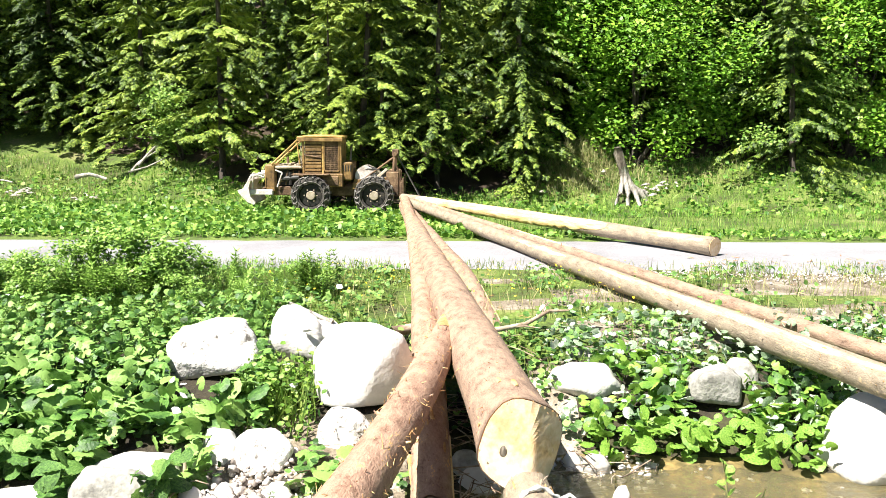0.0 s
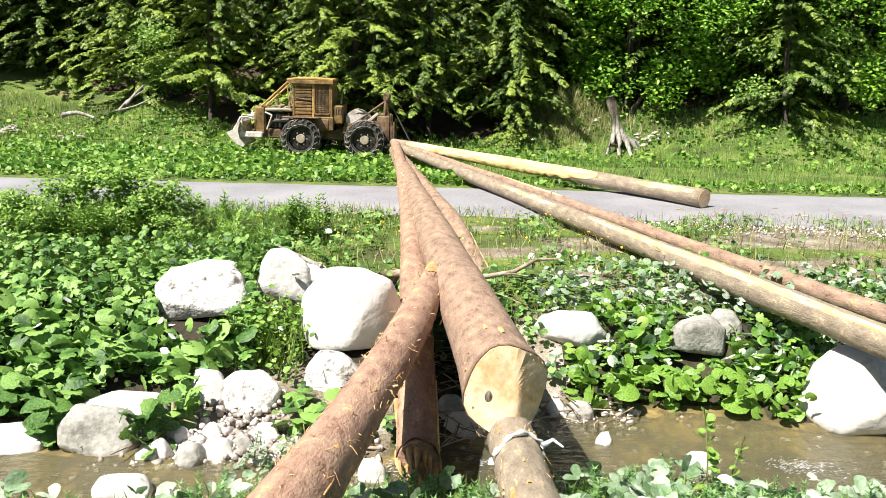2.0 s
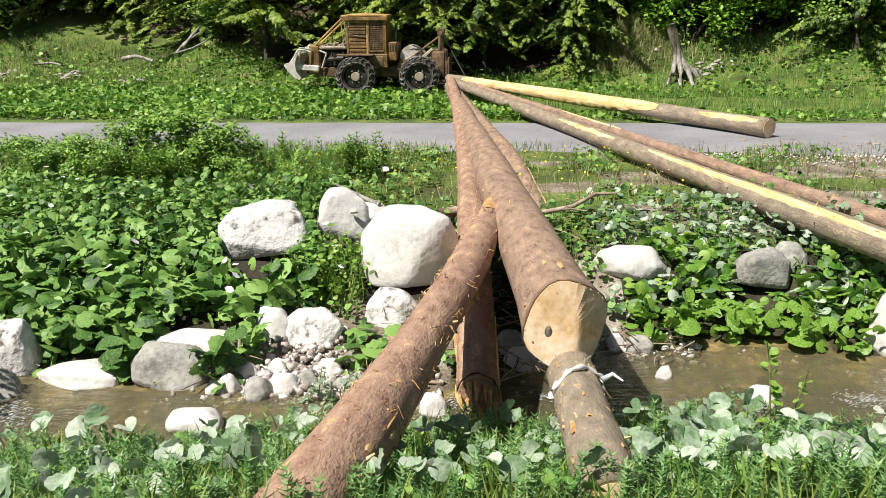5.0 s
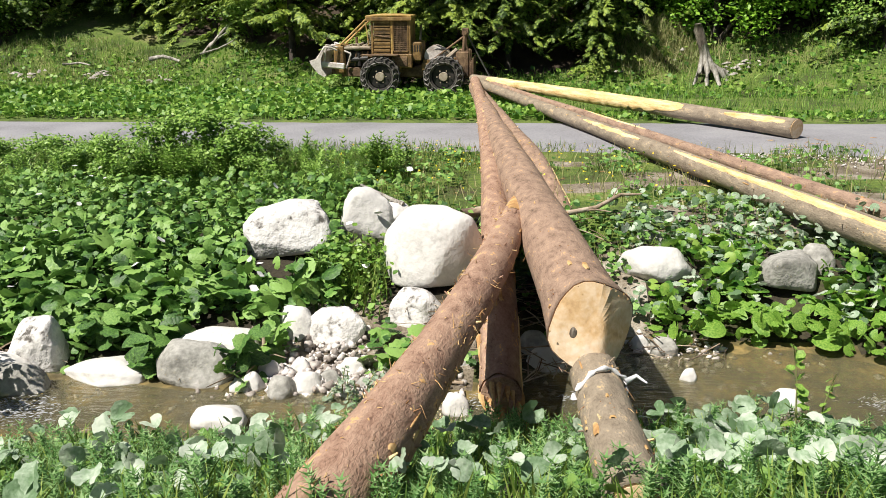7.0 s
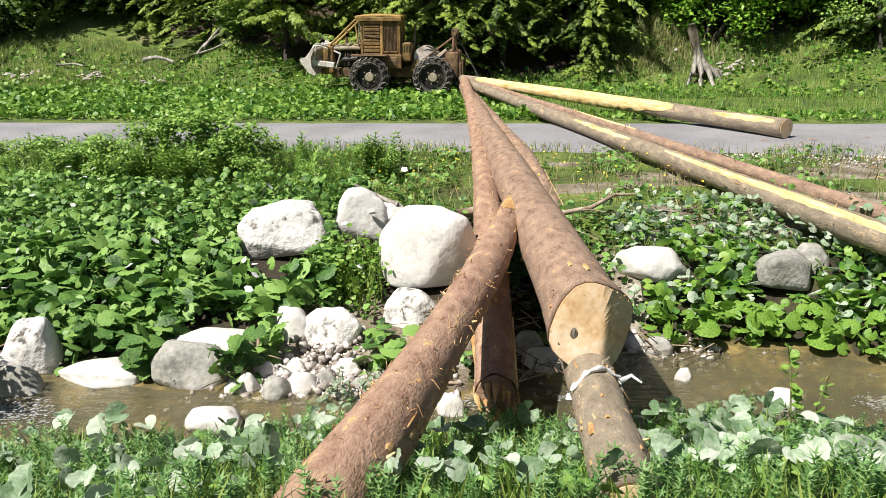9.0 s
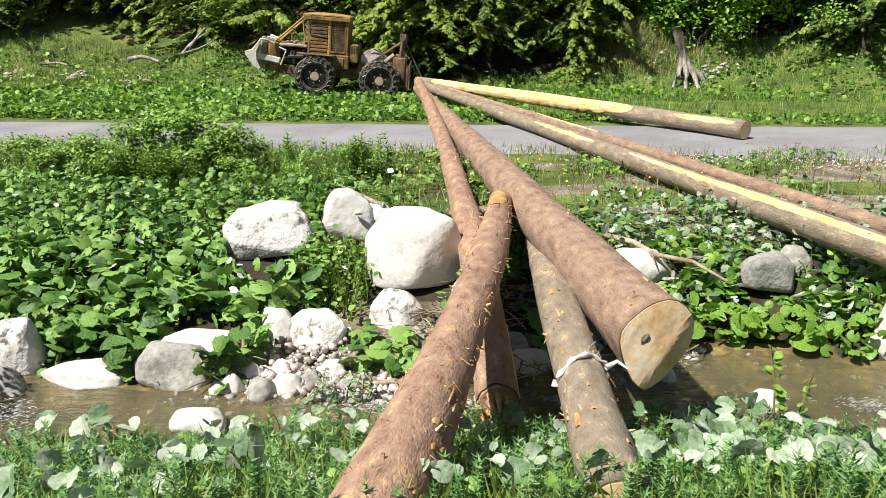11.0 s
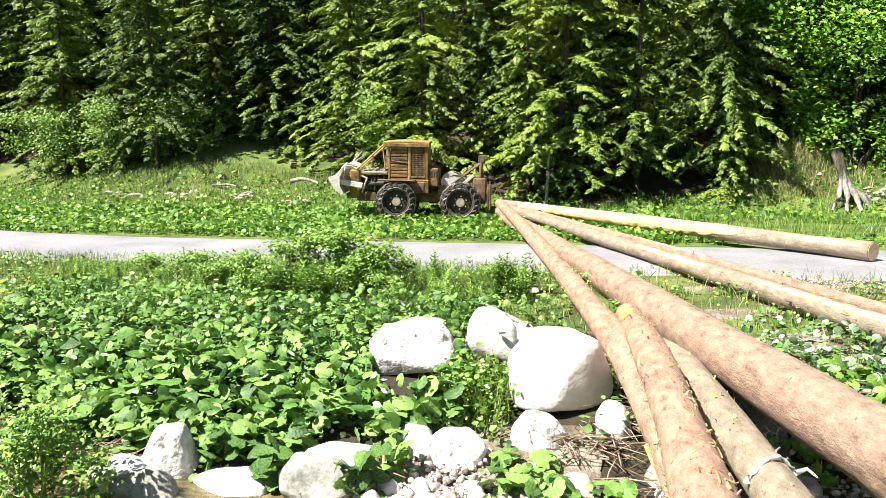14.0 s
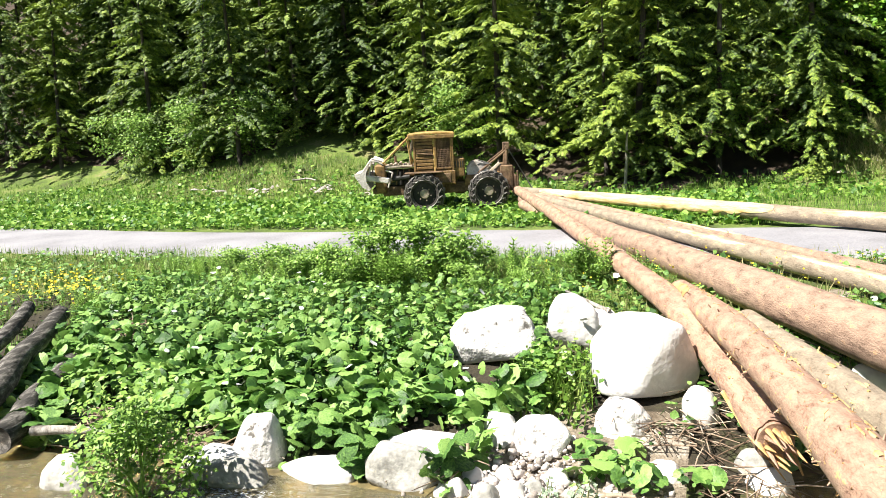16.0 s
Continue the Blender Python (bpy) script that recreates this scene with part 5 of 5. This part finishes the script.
    herb("flowers", "small yellow flowers in the verge", SMALL_LEAF, FLOWER, 260, uniform(-3.5, 4, 14.2, 17.5), (0.15, 0.35), (0.015, 0.03), 16, 0.5)
    herb("flowers", "clump of yellow flowers", SMALL_LEAF, FLOWER, 260, lambda r: (r.gauss(-12.6, 0.7), r.gauss(13.6, 0.5)), (0.3, 0.55), (0.02, 0.045), 17, 0.5)
    s = build_broadleaf(51, 1.25, 0.85, "willow_shrub", "bushy green willow shrub on the verge", "shrubs by the road", BUSH, 0.085, 2300, 0.0)
    spots = [(-5.3, 15.0, 0, 1.2), (-6.1, 15.2, 40, 1.05), (-4.7, 15.3, 80, 0.95), (-6.9, 14.4, -40, 0.9), (-2.4, 15.5, 20, 0.6), (-5.6, 14.2, 130, 0.8), (-8.2, 15.0, 30, 0.8), (-4.4, 14.3, -20, 0.6), (-9.4, 15.2, 10, 0.7), (-3.4, 14.6, -30, 0.45), (-7.6, 14.6, 25, 0.7)]
    for i, (x, y, r, k) in enumerate(spots):
        m = pose(x, y, ground_z(x, y) - 0.05, 0, 0, r)
        o = s if i == 0 else copy_thing(s, m)
        o.matrix_world = m @ Matrix.Diagonal((k, k, k * 0.85, 1))
    s2 = build_broadleaf(57, 1.5, 1.15, "streamside_shrub", "leafy young shrub at the water's edge", "shrubs by the stream", BUSH, 0.085, 2100, 0.0)
    s2.matrix_world = pose(-6.35, 7.75, -1.0)


def stalk(name, label, root, height, lean, leaf, count, seed, mat):
    """A single upright herb: a thin stalk with leaves set along it."""
    rng = random.Random(seed)
    herb_top = new(name)
    pts = [(lean * (k / 5) ** 2, 0.02 * math.sin(k), height * k / 5) for k in range(6)]
    tv, tf = tube(pts, [0.012 - 0.0016 * k for k in range(6)], 6)
    mesh_object("stem", tv, tf, GRASS_DRY, herb_top, True, "pale green stalk")
    for k in range(count):
        q = 0.25 + 0.75 * k / count
        lf = mesh_object("leaf", SMALL_LEAF[0], SMALL_LEAF[1], mat, herb_top, False)
        size = leaf * rng.uniform(0.6, 1.2) * (1.1 - 0.5 * q)
        a = rng.uniform(0, 6.3)
        lf.matrix_local = Matrix.Translation((lean * q * q + size * 0.6 * math.cos(a), size * 0.6 * math.sin(a), height * q)) @ pose(0, 0, 0, rng.uniform(-50, 50), rng.uniform(-50, 30), math.degrees(a)) @ Matrix.Diagonal((size, size, size, 1))
    herb_top.matrix_world = pose(*root)
    return tagged(herb_top, label, "plant")


herbs()
stalk("stream_herb", "tall slender herb with yellow-green leaves over the brook", (2.62, 7.3, ground_z(2.62, 7.3)), 1.05, -0.12, 0.085, 16, 3, BUSH)
stalk("stream_herb", "thin leafy stalk at the water's edge", (2.78, 7.25, ground_z(2.78, 7.25)), 0.8, 0.1, 0.07, 10, 4, BUSH)
for k in range(9):
    x, y = -2.0 + 0.09 * k, 8.32 + 0.07 * (k % 3)
    stalk("gravel_herb", "pale leafy herb growing out of the gravel", (x, y, ground_z(x, y) + 0.03), 0.30 + 0.06 * (k % 4), 0.14 - 0.04 * (k % 5), 0.055, 12, 10 + k, LEAF_PALE)


# ---- small things ----
def small_things():
    # old stump with roots
    st = new("tree_stump")
    tv, tf = tube([(0.02, 0.1, 0.2), (-0.05, 0.08, 0.7), (-0.22, 0.05, 1.25), (-0.40, 0.02, 1.75), (-0.44, 0, 1.95)], [0.20, 0.19, 0.17, 0.18, 0.13], 10)
    mesh_object("trunk", tv, tf, STUMP, st, True, "weathered leaning trunk")
    for bx, by, tx, tz, w in ((-0.42, -0.3, -0.22, 1.2, 0.085), (-0.08, -0.5, -0.16, 1.25, 0.095), (0.30, -0.45, -0.10, 1.15, 0.10), (0.62, -0.2, -0.05, 0.95, 0.10), (0.85, 0.15, 0.0, 0.7, 0.09), (-0.25, 0.4, -0.1, 0.8, 0.09)):
        tv, tf = tube([(tx, -0.08, tz), (tx * 0.6 + bx * 0.25, by * 0.4, tz * 0.55), (bx * 0.75, by * 0.8, 0.28), (bx, by, 0.02), (bx * 1.25, by * 1.3, -0.2)], [w * 0.6, w * 1.1, w, w * 0.85, w * 0.6], 8)
        mesh_object("root", tv, tf, DEADWOOD, st, True, "bleached exposed root")
    st.matrix_world = pose(7.0, 32.6, ground_z(7.0, 32.6) + 0.05)
    tagged(st, "bleached dead stump with spread roots in the grass", "stump")
    # fallen pale branches in the meadow
    for pts, r, lab in (([(-12.3, 34.9, 1.2), (-12.0, 35.2, 1.65), (-11.6, 35.5, 2.1)], 0.07, "pale dead branch leaning on the slope"),
                        ([(-12.5, 34.7, 1.0), (-12.3, 35.0, 1.35), (-11.7, 35.3, 1.75)], 0.05, "pale forked dead branch on the slope"),
                        ([(-12.6, 34.6, 0.95), (-11.9, 34.8, 1.15), (-11.2, 35.0, 1.5)], 0.045, "thin bleached dead branch on the slope"),
                        ([(-14.1, 33.2, 0.85), (-13.5, 33.0, 0.95), (-12.9, 33.1, 0.80)], 0.10, "bleached fallen branch in the meadow"),
                        ([(-18.2, 34.2, 0.58), (-17.6, 34.35, 0.64), (-17.0, 34.1, 0.56)], 0.055, "bleached fallen pole in the meadow"),
                        ([(8.0, 33.6, 0.3), (9.0, 33.4, 0.3), (9.9, 33.5, 0.25)], 0.07, "bleached fallen wood by the stump"),
                        ([(-3.55, 32.6, 0.0), (-3.5, 32.6, 0.9), (-3.45, 32.65, 2.1)], 0.07, "thin grey sapling trunk"),
                        ([(-1.60, 12.33, 0.22), (-1.95, 12.52, 0.33), (-2.30, 12.72, 0.43)], 0.038, "thin pale pole on the boulders"),
                        ([(-0.75, 12.6, 0.0), (-0.2, 12.9, 0.05), (0.2, 12.8, 0.02)], 0.09, "brown rotten branch behind the boulder"),
                        ([(-1.7, 8.65, -0.98), (-1.1, 8.75, -0.93), (-0.5, 8.7, -0.92)], 0.035, "wet brown stick on the gravel"),
                        ([(-2.92, 9.3, -1.0), (-2.925, 9.35, -0.8), (-2.93, 9.4, -0.60)], 0.035, "short upright stake among stones"),
                        ([(-8.6, 8.5, -0.62), (-7.9, 8.6, -0.6), (-7.2, 8.65, -0.62)], 0.07, "bleached peeled pole over the stream")):
        sub = [Vector(pts[0])]
        for a, b in zip(pts, pts[1:]):
            for k in (0.5, 1):
                p = Vector(a).lerp(Vector(b), k)
                sub.append(p + Vector((0, 0, r * 0.6 * noise.noise(p * 1.7))))
        tv, tf = tube(sub, [r * (1 - 0.6 * i / len(sub)) for i in range(len(sub))], 7)
        tagged(mesh_object("branch", tv, tf, DEADWOOD if "pale" in lab or "bleached" in lab or "grey" in lab else TWIG), lab, "branch")
    # bleached wood and rubble lying in a strip below the forest and round the stump
    rng = random.Random(5)
    lump = ([(-1, 0, 0), (-0.3, -0.35, -0.1), (0.8, -0.25, 0), (1, 0.2, 0.05), (0, 0.35, 0), (-0.1, 0, 0.4), (0.5, 0, 0.3)],
            [(0, 1, 5), (1, 2, 6), (1, 6, 5), (2, 3, 6), (3, 4, 6), (4, 5, 6), (4, 0, 5)])
    rows = []
    for cx, cy, sx, n in ((-19.3, 34.0, 0.4, 12), (-16.8, 34.0, 0.5, 12), (-13.6, 33.2, 0.35, 8), (-22.6, 34.2, 0.5, 8), (8.1, 32.9, 0.5, 18), (4.8, 33.9, 0.8, 8)):
        for _ in range(n):
            x, y = rng.gauss(cx, sx), rng.gauss(cy, 0.25)
            rows.append((x, y, ground_z(x, y) + rng.uniform(0.10, 0.30), rng.uniform(0.06, 0.24), rng.uniform(0, 6.3), rng.uniform(-0.3, 0.3), rng.uniform(-0.4, 0.4)))
    tagged(scatter("fallen_wood", lump, rows, DEADWOOD), "bleached broken wood strewn below the forest", "dead wood", kind="stuff")
    # dark old logs on the far left
    for i, (a, b, r) in enumerate((((-9.6, 8.6, -0.42), (-11.3, 12.2, 0.02), 0.2), ((-10.2, 8.7, -0.35), (-12.1, 12.3, 0.1), 0.16), ((-9.0, 8.3, -0.72), (-10.0, 11.0, -0.4), 0.2))):
        d = Vector(b) - Vector(a)
        pts = [Vector(a) + d * k / 8 + Vector((0.05 * math.sin(k * 1.3), 0, 0.02 * math.cos(k * 2))) for k in range(9)]
        tv, tf = tube(pts, [r * (1 - 0.03 * k) for k in range(9)], 12)
        tagged(mesh_object("old_log", tv, tf, DARKWOOD), "dark weathered old log on the bank", "log", "old logs on the bank")
    # driftwood twigs and litter
    rng = random.Random(77)
    tv, tf = tube([(-0.5, 0, 0), (0, 0.03, 0.03), (0.5, 0, 0)], [0.016, 0.014, 0.008], 5)
    rows = []
    for cx, cy, n, sp in ((-6.6, 8.95, 150, 0.45), (-8.2, 9.4, 130, 0.5), (-9.9, 12.0, 70, 0.35), (-3.0, 8.9, 16, 0.25), (0.3, 9.1, 40, 0.4), (-0.3, 9.9, 90, 0.45), (0.2, 10.6, 60, 0.4), (1.9, 9.7, 20, 0.4), (0.9, 12.6, 40, 0.9)):
        for _ in range(n):
            x, y = rng.gauss(cx, sp), rng.gauss(cy, sp * 0.5)
            rows.append((x, y, max(ground_z(x, y), WATER_Z) + rng.uniform(0.02, 0.2), rng.uniform(0.2, 0.7), rng.uniform(0, 6.3), rng.uniform(-0.4, 0.4), rng.uniform(0, 6.3)))
    tagged(scatter("driftwood", (tv, tf), rows, TWIG), "tangled dry twigs washed onto the bank", "driftwood", kind="stuff")
    rows = []
    for _ in range(80):
        x = rng.uniform(-11, -1.5)
        y = rng.uniform(9.6, 15)
        rows.append((x, y, ground_z(x, y) + rng.uniform(0.35, 0.55), rng.uniform(0.04, 0.09), rng.uniform(0, 6.3), rng.uniform(-0.9, 0.9), rng.uniform(0, 6.3)))
    tagged(scatter("wilted_leaves", SMALL_LEAF, rows, LITTER), "scattered whitish wilted leaves", "leaves", kind="stuff")
    rows = []
    for _ in range(420):
        x, y = rng.uniform(-2, 12), rng.uniform(12.5, 18.6)
        if rng.random() < 0.25:
            x, y = rng.uniform(5.5, 12), rng.gauss(18.6, 0.5)
        rows.append((x, y, max(ground_z(x, y), 0.07 if y > 17.8 else -9) + 0.015, rng.uniform(0.02, 0.09), rng.uniform(0, 6.3), rng.uniform(-0.2, 0.2), rng.uniform(0, 6.3)))
    chip = ([(-1, -0.12, 0), (1, -0.2, 0.05), (1.1, 0.15, 0.02), (-0.9, 0.2, 0.06), (0, 0, 0.16)], [(0, 1, 4), (1, 2, 4), (2, 3, 4), (3, 0, 4)])
    tagged(scatter("bark_scraps", chip, rows, FLAKE), "pale bark scraps and chips on the verge", "wood chips", kind="stuff")


small_things()


def build_crooked_branch():
    pts = [(0, 0, 0), (0.5, 0.06, 0.1), (1.0, -0.05, 0.16), (1.5, 0.06, 0.28), (2.0, 0.16, 0.22)]
    tv, tf = tube(pts, [0.045, 0.04, 0.035, 0.028, 0.014], 7)
    br = tagged(mesh_object("branch", tv, tf, TWIG), "crooked brown dead branch beside the logs", "branch")
    for a, c, r in (((0.75, 0.0, 0.13), (1.15, -0.22, 0.12), 0.018), ((1.3, 0.0, 0.22), (1.6, 0.2, 0.38), 0.014)):
        tv, tf = tube([a, [(p + q) / 2 + 0.02 for p, q in zip(a, c)], c], [r, r * 0.8, r * 0.4], 5)
        mesh_object("twig", tv, tf, TWIG, br)
    return br


crooked_branch = build_crooked_branch()


# ---- what moves ----
def motions():
    # skidder: time, x, y, heading (turn about z), nose up
    track = ((0.0, -3.67, 31.0, 0, 0), (8.2, -3.70, 31.0, 0, 0), (9.2, -3.95, 31.0, 0, 0.5), (9.8, -4.3, 30.95, 1, 1), (10.3, -4.66, 30.9, 2, 2.0), (10.7, -5.05, 30.8, 3, 3.5),
             (11.0, -5.34, 30.7, 4, 4.5), (11.5, -5.78, 30.55, 5, 5), (12.0, -6.07, 30.4, 6, 5), (12.5, -6.38, 30.2, 7, 5), (13.0, -6.74, 30.0, 8, 4),
             (13.5, -7.15, 29.8, 9, 2), (14.0, -7.52, 29.6, 10, 1.5), (14.5, -7.93, 29.4, 12, 1), (15.2, -8.62, 29.2, 15, 0.5), (16.0, -9.2, 29.0, 18, 0))
    walk(skidder, [(t, pose(x + 0.18, y, -0.20, 0, up, turn)) for t, x, y, turn, up in track])
    walk(blade, [(t, pose(0, 0, 0, 0, lift, 0)) for t, lift in ((0.0, 0), (3.0, 0), (4.0, 2), (6.5, 5.5), (8.0, 6.5), (10.5, 7.5), (12.0, 9), (14.0, 10), (16.0, 10))])
    for w in wheels:
        rows = []
        for t, x, y, turn, up in track:
            rows.append((t, pose(*w.location, 0, -math.degrees((-3.67 - x) / 0.68), 0)))
        walk(w, rows)
    walk(crooked_branch, [(t, pose(x, y, z, 0, dip, turn)) for t, x, y, z, dip, turn in ((0.0, 0.35, 12.05, 0.0, 0, 30), (9.9, 0.35, 12.05, 0.0, 0, 30), (10.4, 0.9, 12.1, 0.0, 4, 5), (10.8, 1.45, 12.0, -0.05, 9, -35), (11.1, 1.62, 11.97, -0.08, 12, -54), (16.0, 1.62, 11.97, -0.08, 12, -54))])
    # each log: time, butt, tip, roll
    tips = ((0.0, -1.34, 29.6), (8.2, -1.36, 29.6), (9.2, -1.55, 29.55), (9.8, -1.85, 29.5), (10.5, -2.28, 29.4), (11.0, -2.57, 29.3), (12.0, -3.08, 29.1), (12.5, -3.48, 29.0),
            (13.0, -3.75, 28.85), (14.0, -4.65, 28.5), (14.5, -5.0, 28.3), (15.2, -5.75, 28.2), (16.0, -6.44, 28.1))

    def keyed(ob, rows, length):
        """rows: time, butt, a point on the way to the tip; the length fixes the rest."""
        walk(ob, [(t, lay(b, Vector(b) + (Vector(p) - Vector(b)).normalized() * length, r)) for t, b, p, r in rows])

    def tip(t):
        for (t0, x0, y0), (t1, x1, y1) in zip(tips, tips[1:]):
            if t <= t1:
                k = (t - t0) / (t1 - t0)
                return x0 + (x1 - x0) * k, y0 + (y1 - y0) * k
        return tips[-1][1:]

    def held(ob, length, butts, dx=0.0, dy=0.0, z=0.25, slide=None):
        rows = []
        for t, bx, by, bz, r in butts:
            x, y = tip(t)
            a = Vector((x + dx, y + dy, z))
            b = Vector((bx, by, bz))
            d = (a - b).normalized()
            a += d * (slide or {}).get(t, 0.0)
            rows.append((t, a - d * length, a, r))
        keyed(ob, rows, length)

    held(big_log, 22.55, ((0.0, 0.74, 7.15, 0.33, 0), (8.2, 0.77, 7.16, 0.33, 0), (9.8, 0.88, 7.14, 0.30, 3), (10.3, 1.0, 7.13, 0.26, 8), (10.5, 1.15, 7.12, 0.23, 18), (11.0, 1.55, 7.13, 0.20, 36), (12.0, 1.70, 7.07, 0.21, 37),
                          (12.5, 1.75, 7.06, 0.24, 38), (13.0, 1.9, 6.95, 0.26, 39), (14.0, 2.35, 7.3, 0.26, 41), (14.5, 2.5, 7.46, 0.26, 42), (16.0, 3.05, 8.3, 0.28, 45)), z=0.2)
    held(wet_log, 21.5, ((0.0, -0.04, 7.1, 0.0, 0), (8.2, -0.04, 7.1, 0.0, 0), (10.3, 0.05, 7.1, 0.0, 0), (11.0, 0.15, 7.1, 0.0, 0), (12.5, 0.40, 7.1, 0.0, 0), (14.5, 0.75, 7.7, 0.2, 0), (16.0, 0.85, 8.2, 0.24, 0)), dx=0.06, dy=-0.3, z=0.40, slide={12.5: 0.15, 14.5: 1.2, 16.0: 1.7})
    keyed(red_log, (
        (0.0, (-1.38, 2.62, 0.42), (0.12, 12.12, 0.3), 0), (8.2, (-1.36, 2.62, 0.42), (0.12, 12.15, 0.3), 0), (9.6, (-1.28, 2.65, 0.42), (0.12, 12.2, 0.3), -1), (10.3, (-1.08, 2.7, 0.42), (0.12, 12.3, 0.3), -5),
        (11.0, (-0.84, 2.85, 0.42), (0.12, 12.45, 0.3), -12), (11.5, (-0.72, 2.94, 0.42), (0.12, 12.51, 0.3), -15), (12.5, (-0.25, 2.95, 0.42), (0.07, 12.5, 0.3), -26), (13.5, (0.49, 3.38, 0.42), (-0.08, 12.96, 0.3), -40),
        (14.0, (0.60, 3.41, 0.42), (-0.18, 12.98, 0.3), -46), (14.5, (0.85, 3.45, 0.42), (-0.24, 13.0, 0.3), -52), (15.5, (1.40, 3.92, 0.42), (-0.56, 13.32, 0.3), -60), (16.0, (1.42, 4.08, 0.42), (-0.66, 13.45, 0.3), -62)), 9.6)
    keyed(tied_log, (
        (0.0, (0.80, 4.6, 0.17), (0.68, 11.6, -0.52), 0), (10.2, (0.80, 4.6, 0.17), (0.68, 11.6, -0.52), 0), (10.6, (0.80, 4.6, 0.19), (0.67, 11.7, -0.3), 0), (11.1, (0.81, 4.6, 0.2), (0.66, 11.7, -0.12), 0), (12.5, (0.83, 4.65, 0.2), (0.70, 11.8, -0.12), 0), (13.5, (1.27, 5.15, 0.2), (0.48, 12.3, -0.1), 6),
        (14.5, (1.45, 5.5, 0.2), (0.46, 12.6, -0.08), 10), (15.5, (1.99, 5.8, 0.2), (0.33, 12.8, -0.06), 12), (16.0, (2.2, 5.95, 0.2), (0.29, 12.9, -0.05), 12)), 7.2)
    held(under_log, 15.5, ((0.0, 0.95, 12.6, 0.1, 0), (8.2, 0.95, 12.6, 0.1, 0), (10.5, 0.80, 12.65, 0.05, 0), (12.5, 0.66, 12.8, 0.0, 0), (14.5, 0.62, 13.1, -0.05, 0), (16.0, 0.85, 13.2, -0.08, 0)), dx=0.25, dy=-1.2, z=0.15)
    held(road_log, 12.9, ((0.0, 6.30, 19.4, 0.30, 0), (8.2, 6.28, 19.4, 0.30, 0), (10.5, 5.85, 19.6, 0.30, 0), (12.5, 5.25, 19.85, 0.30, 0), (14.5, 4.4, 20.4, 0.30, 0), (16.0, 3.7, 20.6, 0.30, 0)), dx=-0.05, dy=0.3, z=0.42)
    held(long_log, 22.9, ((0.0, 5.25, 9.1, 0.22, 0), (8.2, 5.25, 9.1, 0.22, 0), (10.5, 5.25, 9.1, 0.22, 0), (12.5, 5.2, 9.2, 0.22, 0), (14.5, 5.1, 9.6, 0.22, 0), (16.0, 5.0, 9.9, 0.22, 0)), dx=0.1, dy=0.1, z=0.3)
    held(thin_log, 20.6, ((0.0, 5.95, 10.6, 0.15, 0), (8.2, 5.95, 10.6, 0.15, 0), (10.5, 5.9, 10.6, 0.15, 0), (12.5, 5.75, 10.8, 0.15, 0), (14.5, 5.5, 11.2, 0.15, 0), (16.0, 5.2, 11.6, 0.15, 0)), dx=0.25, dy=0.25, z=0.35)


motions()
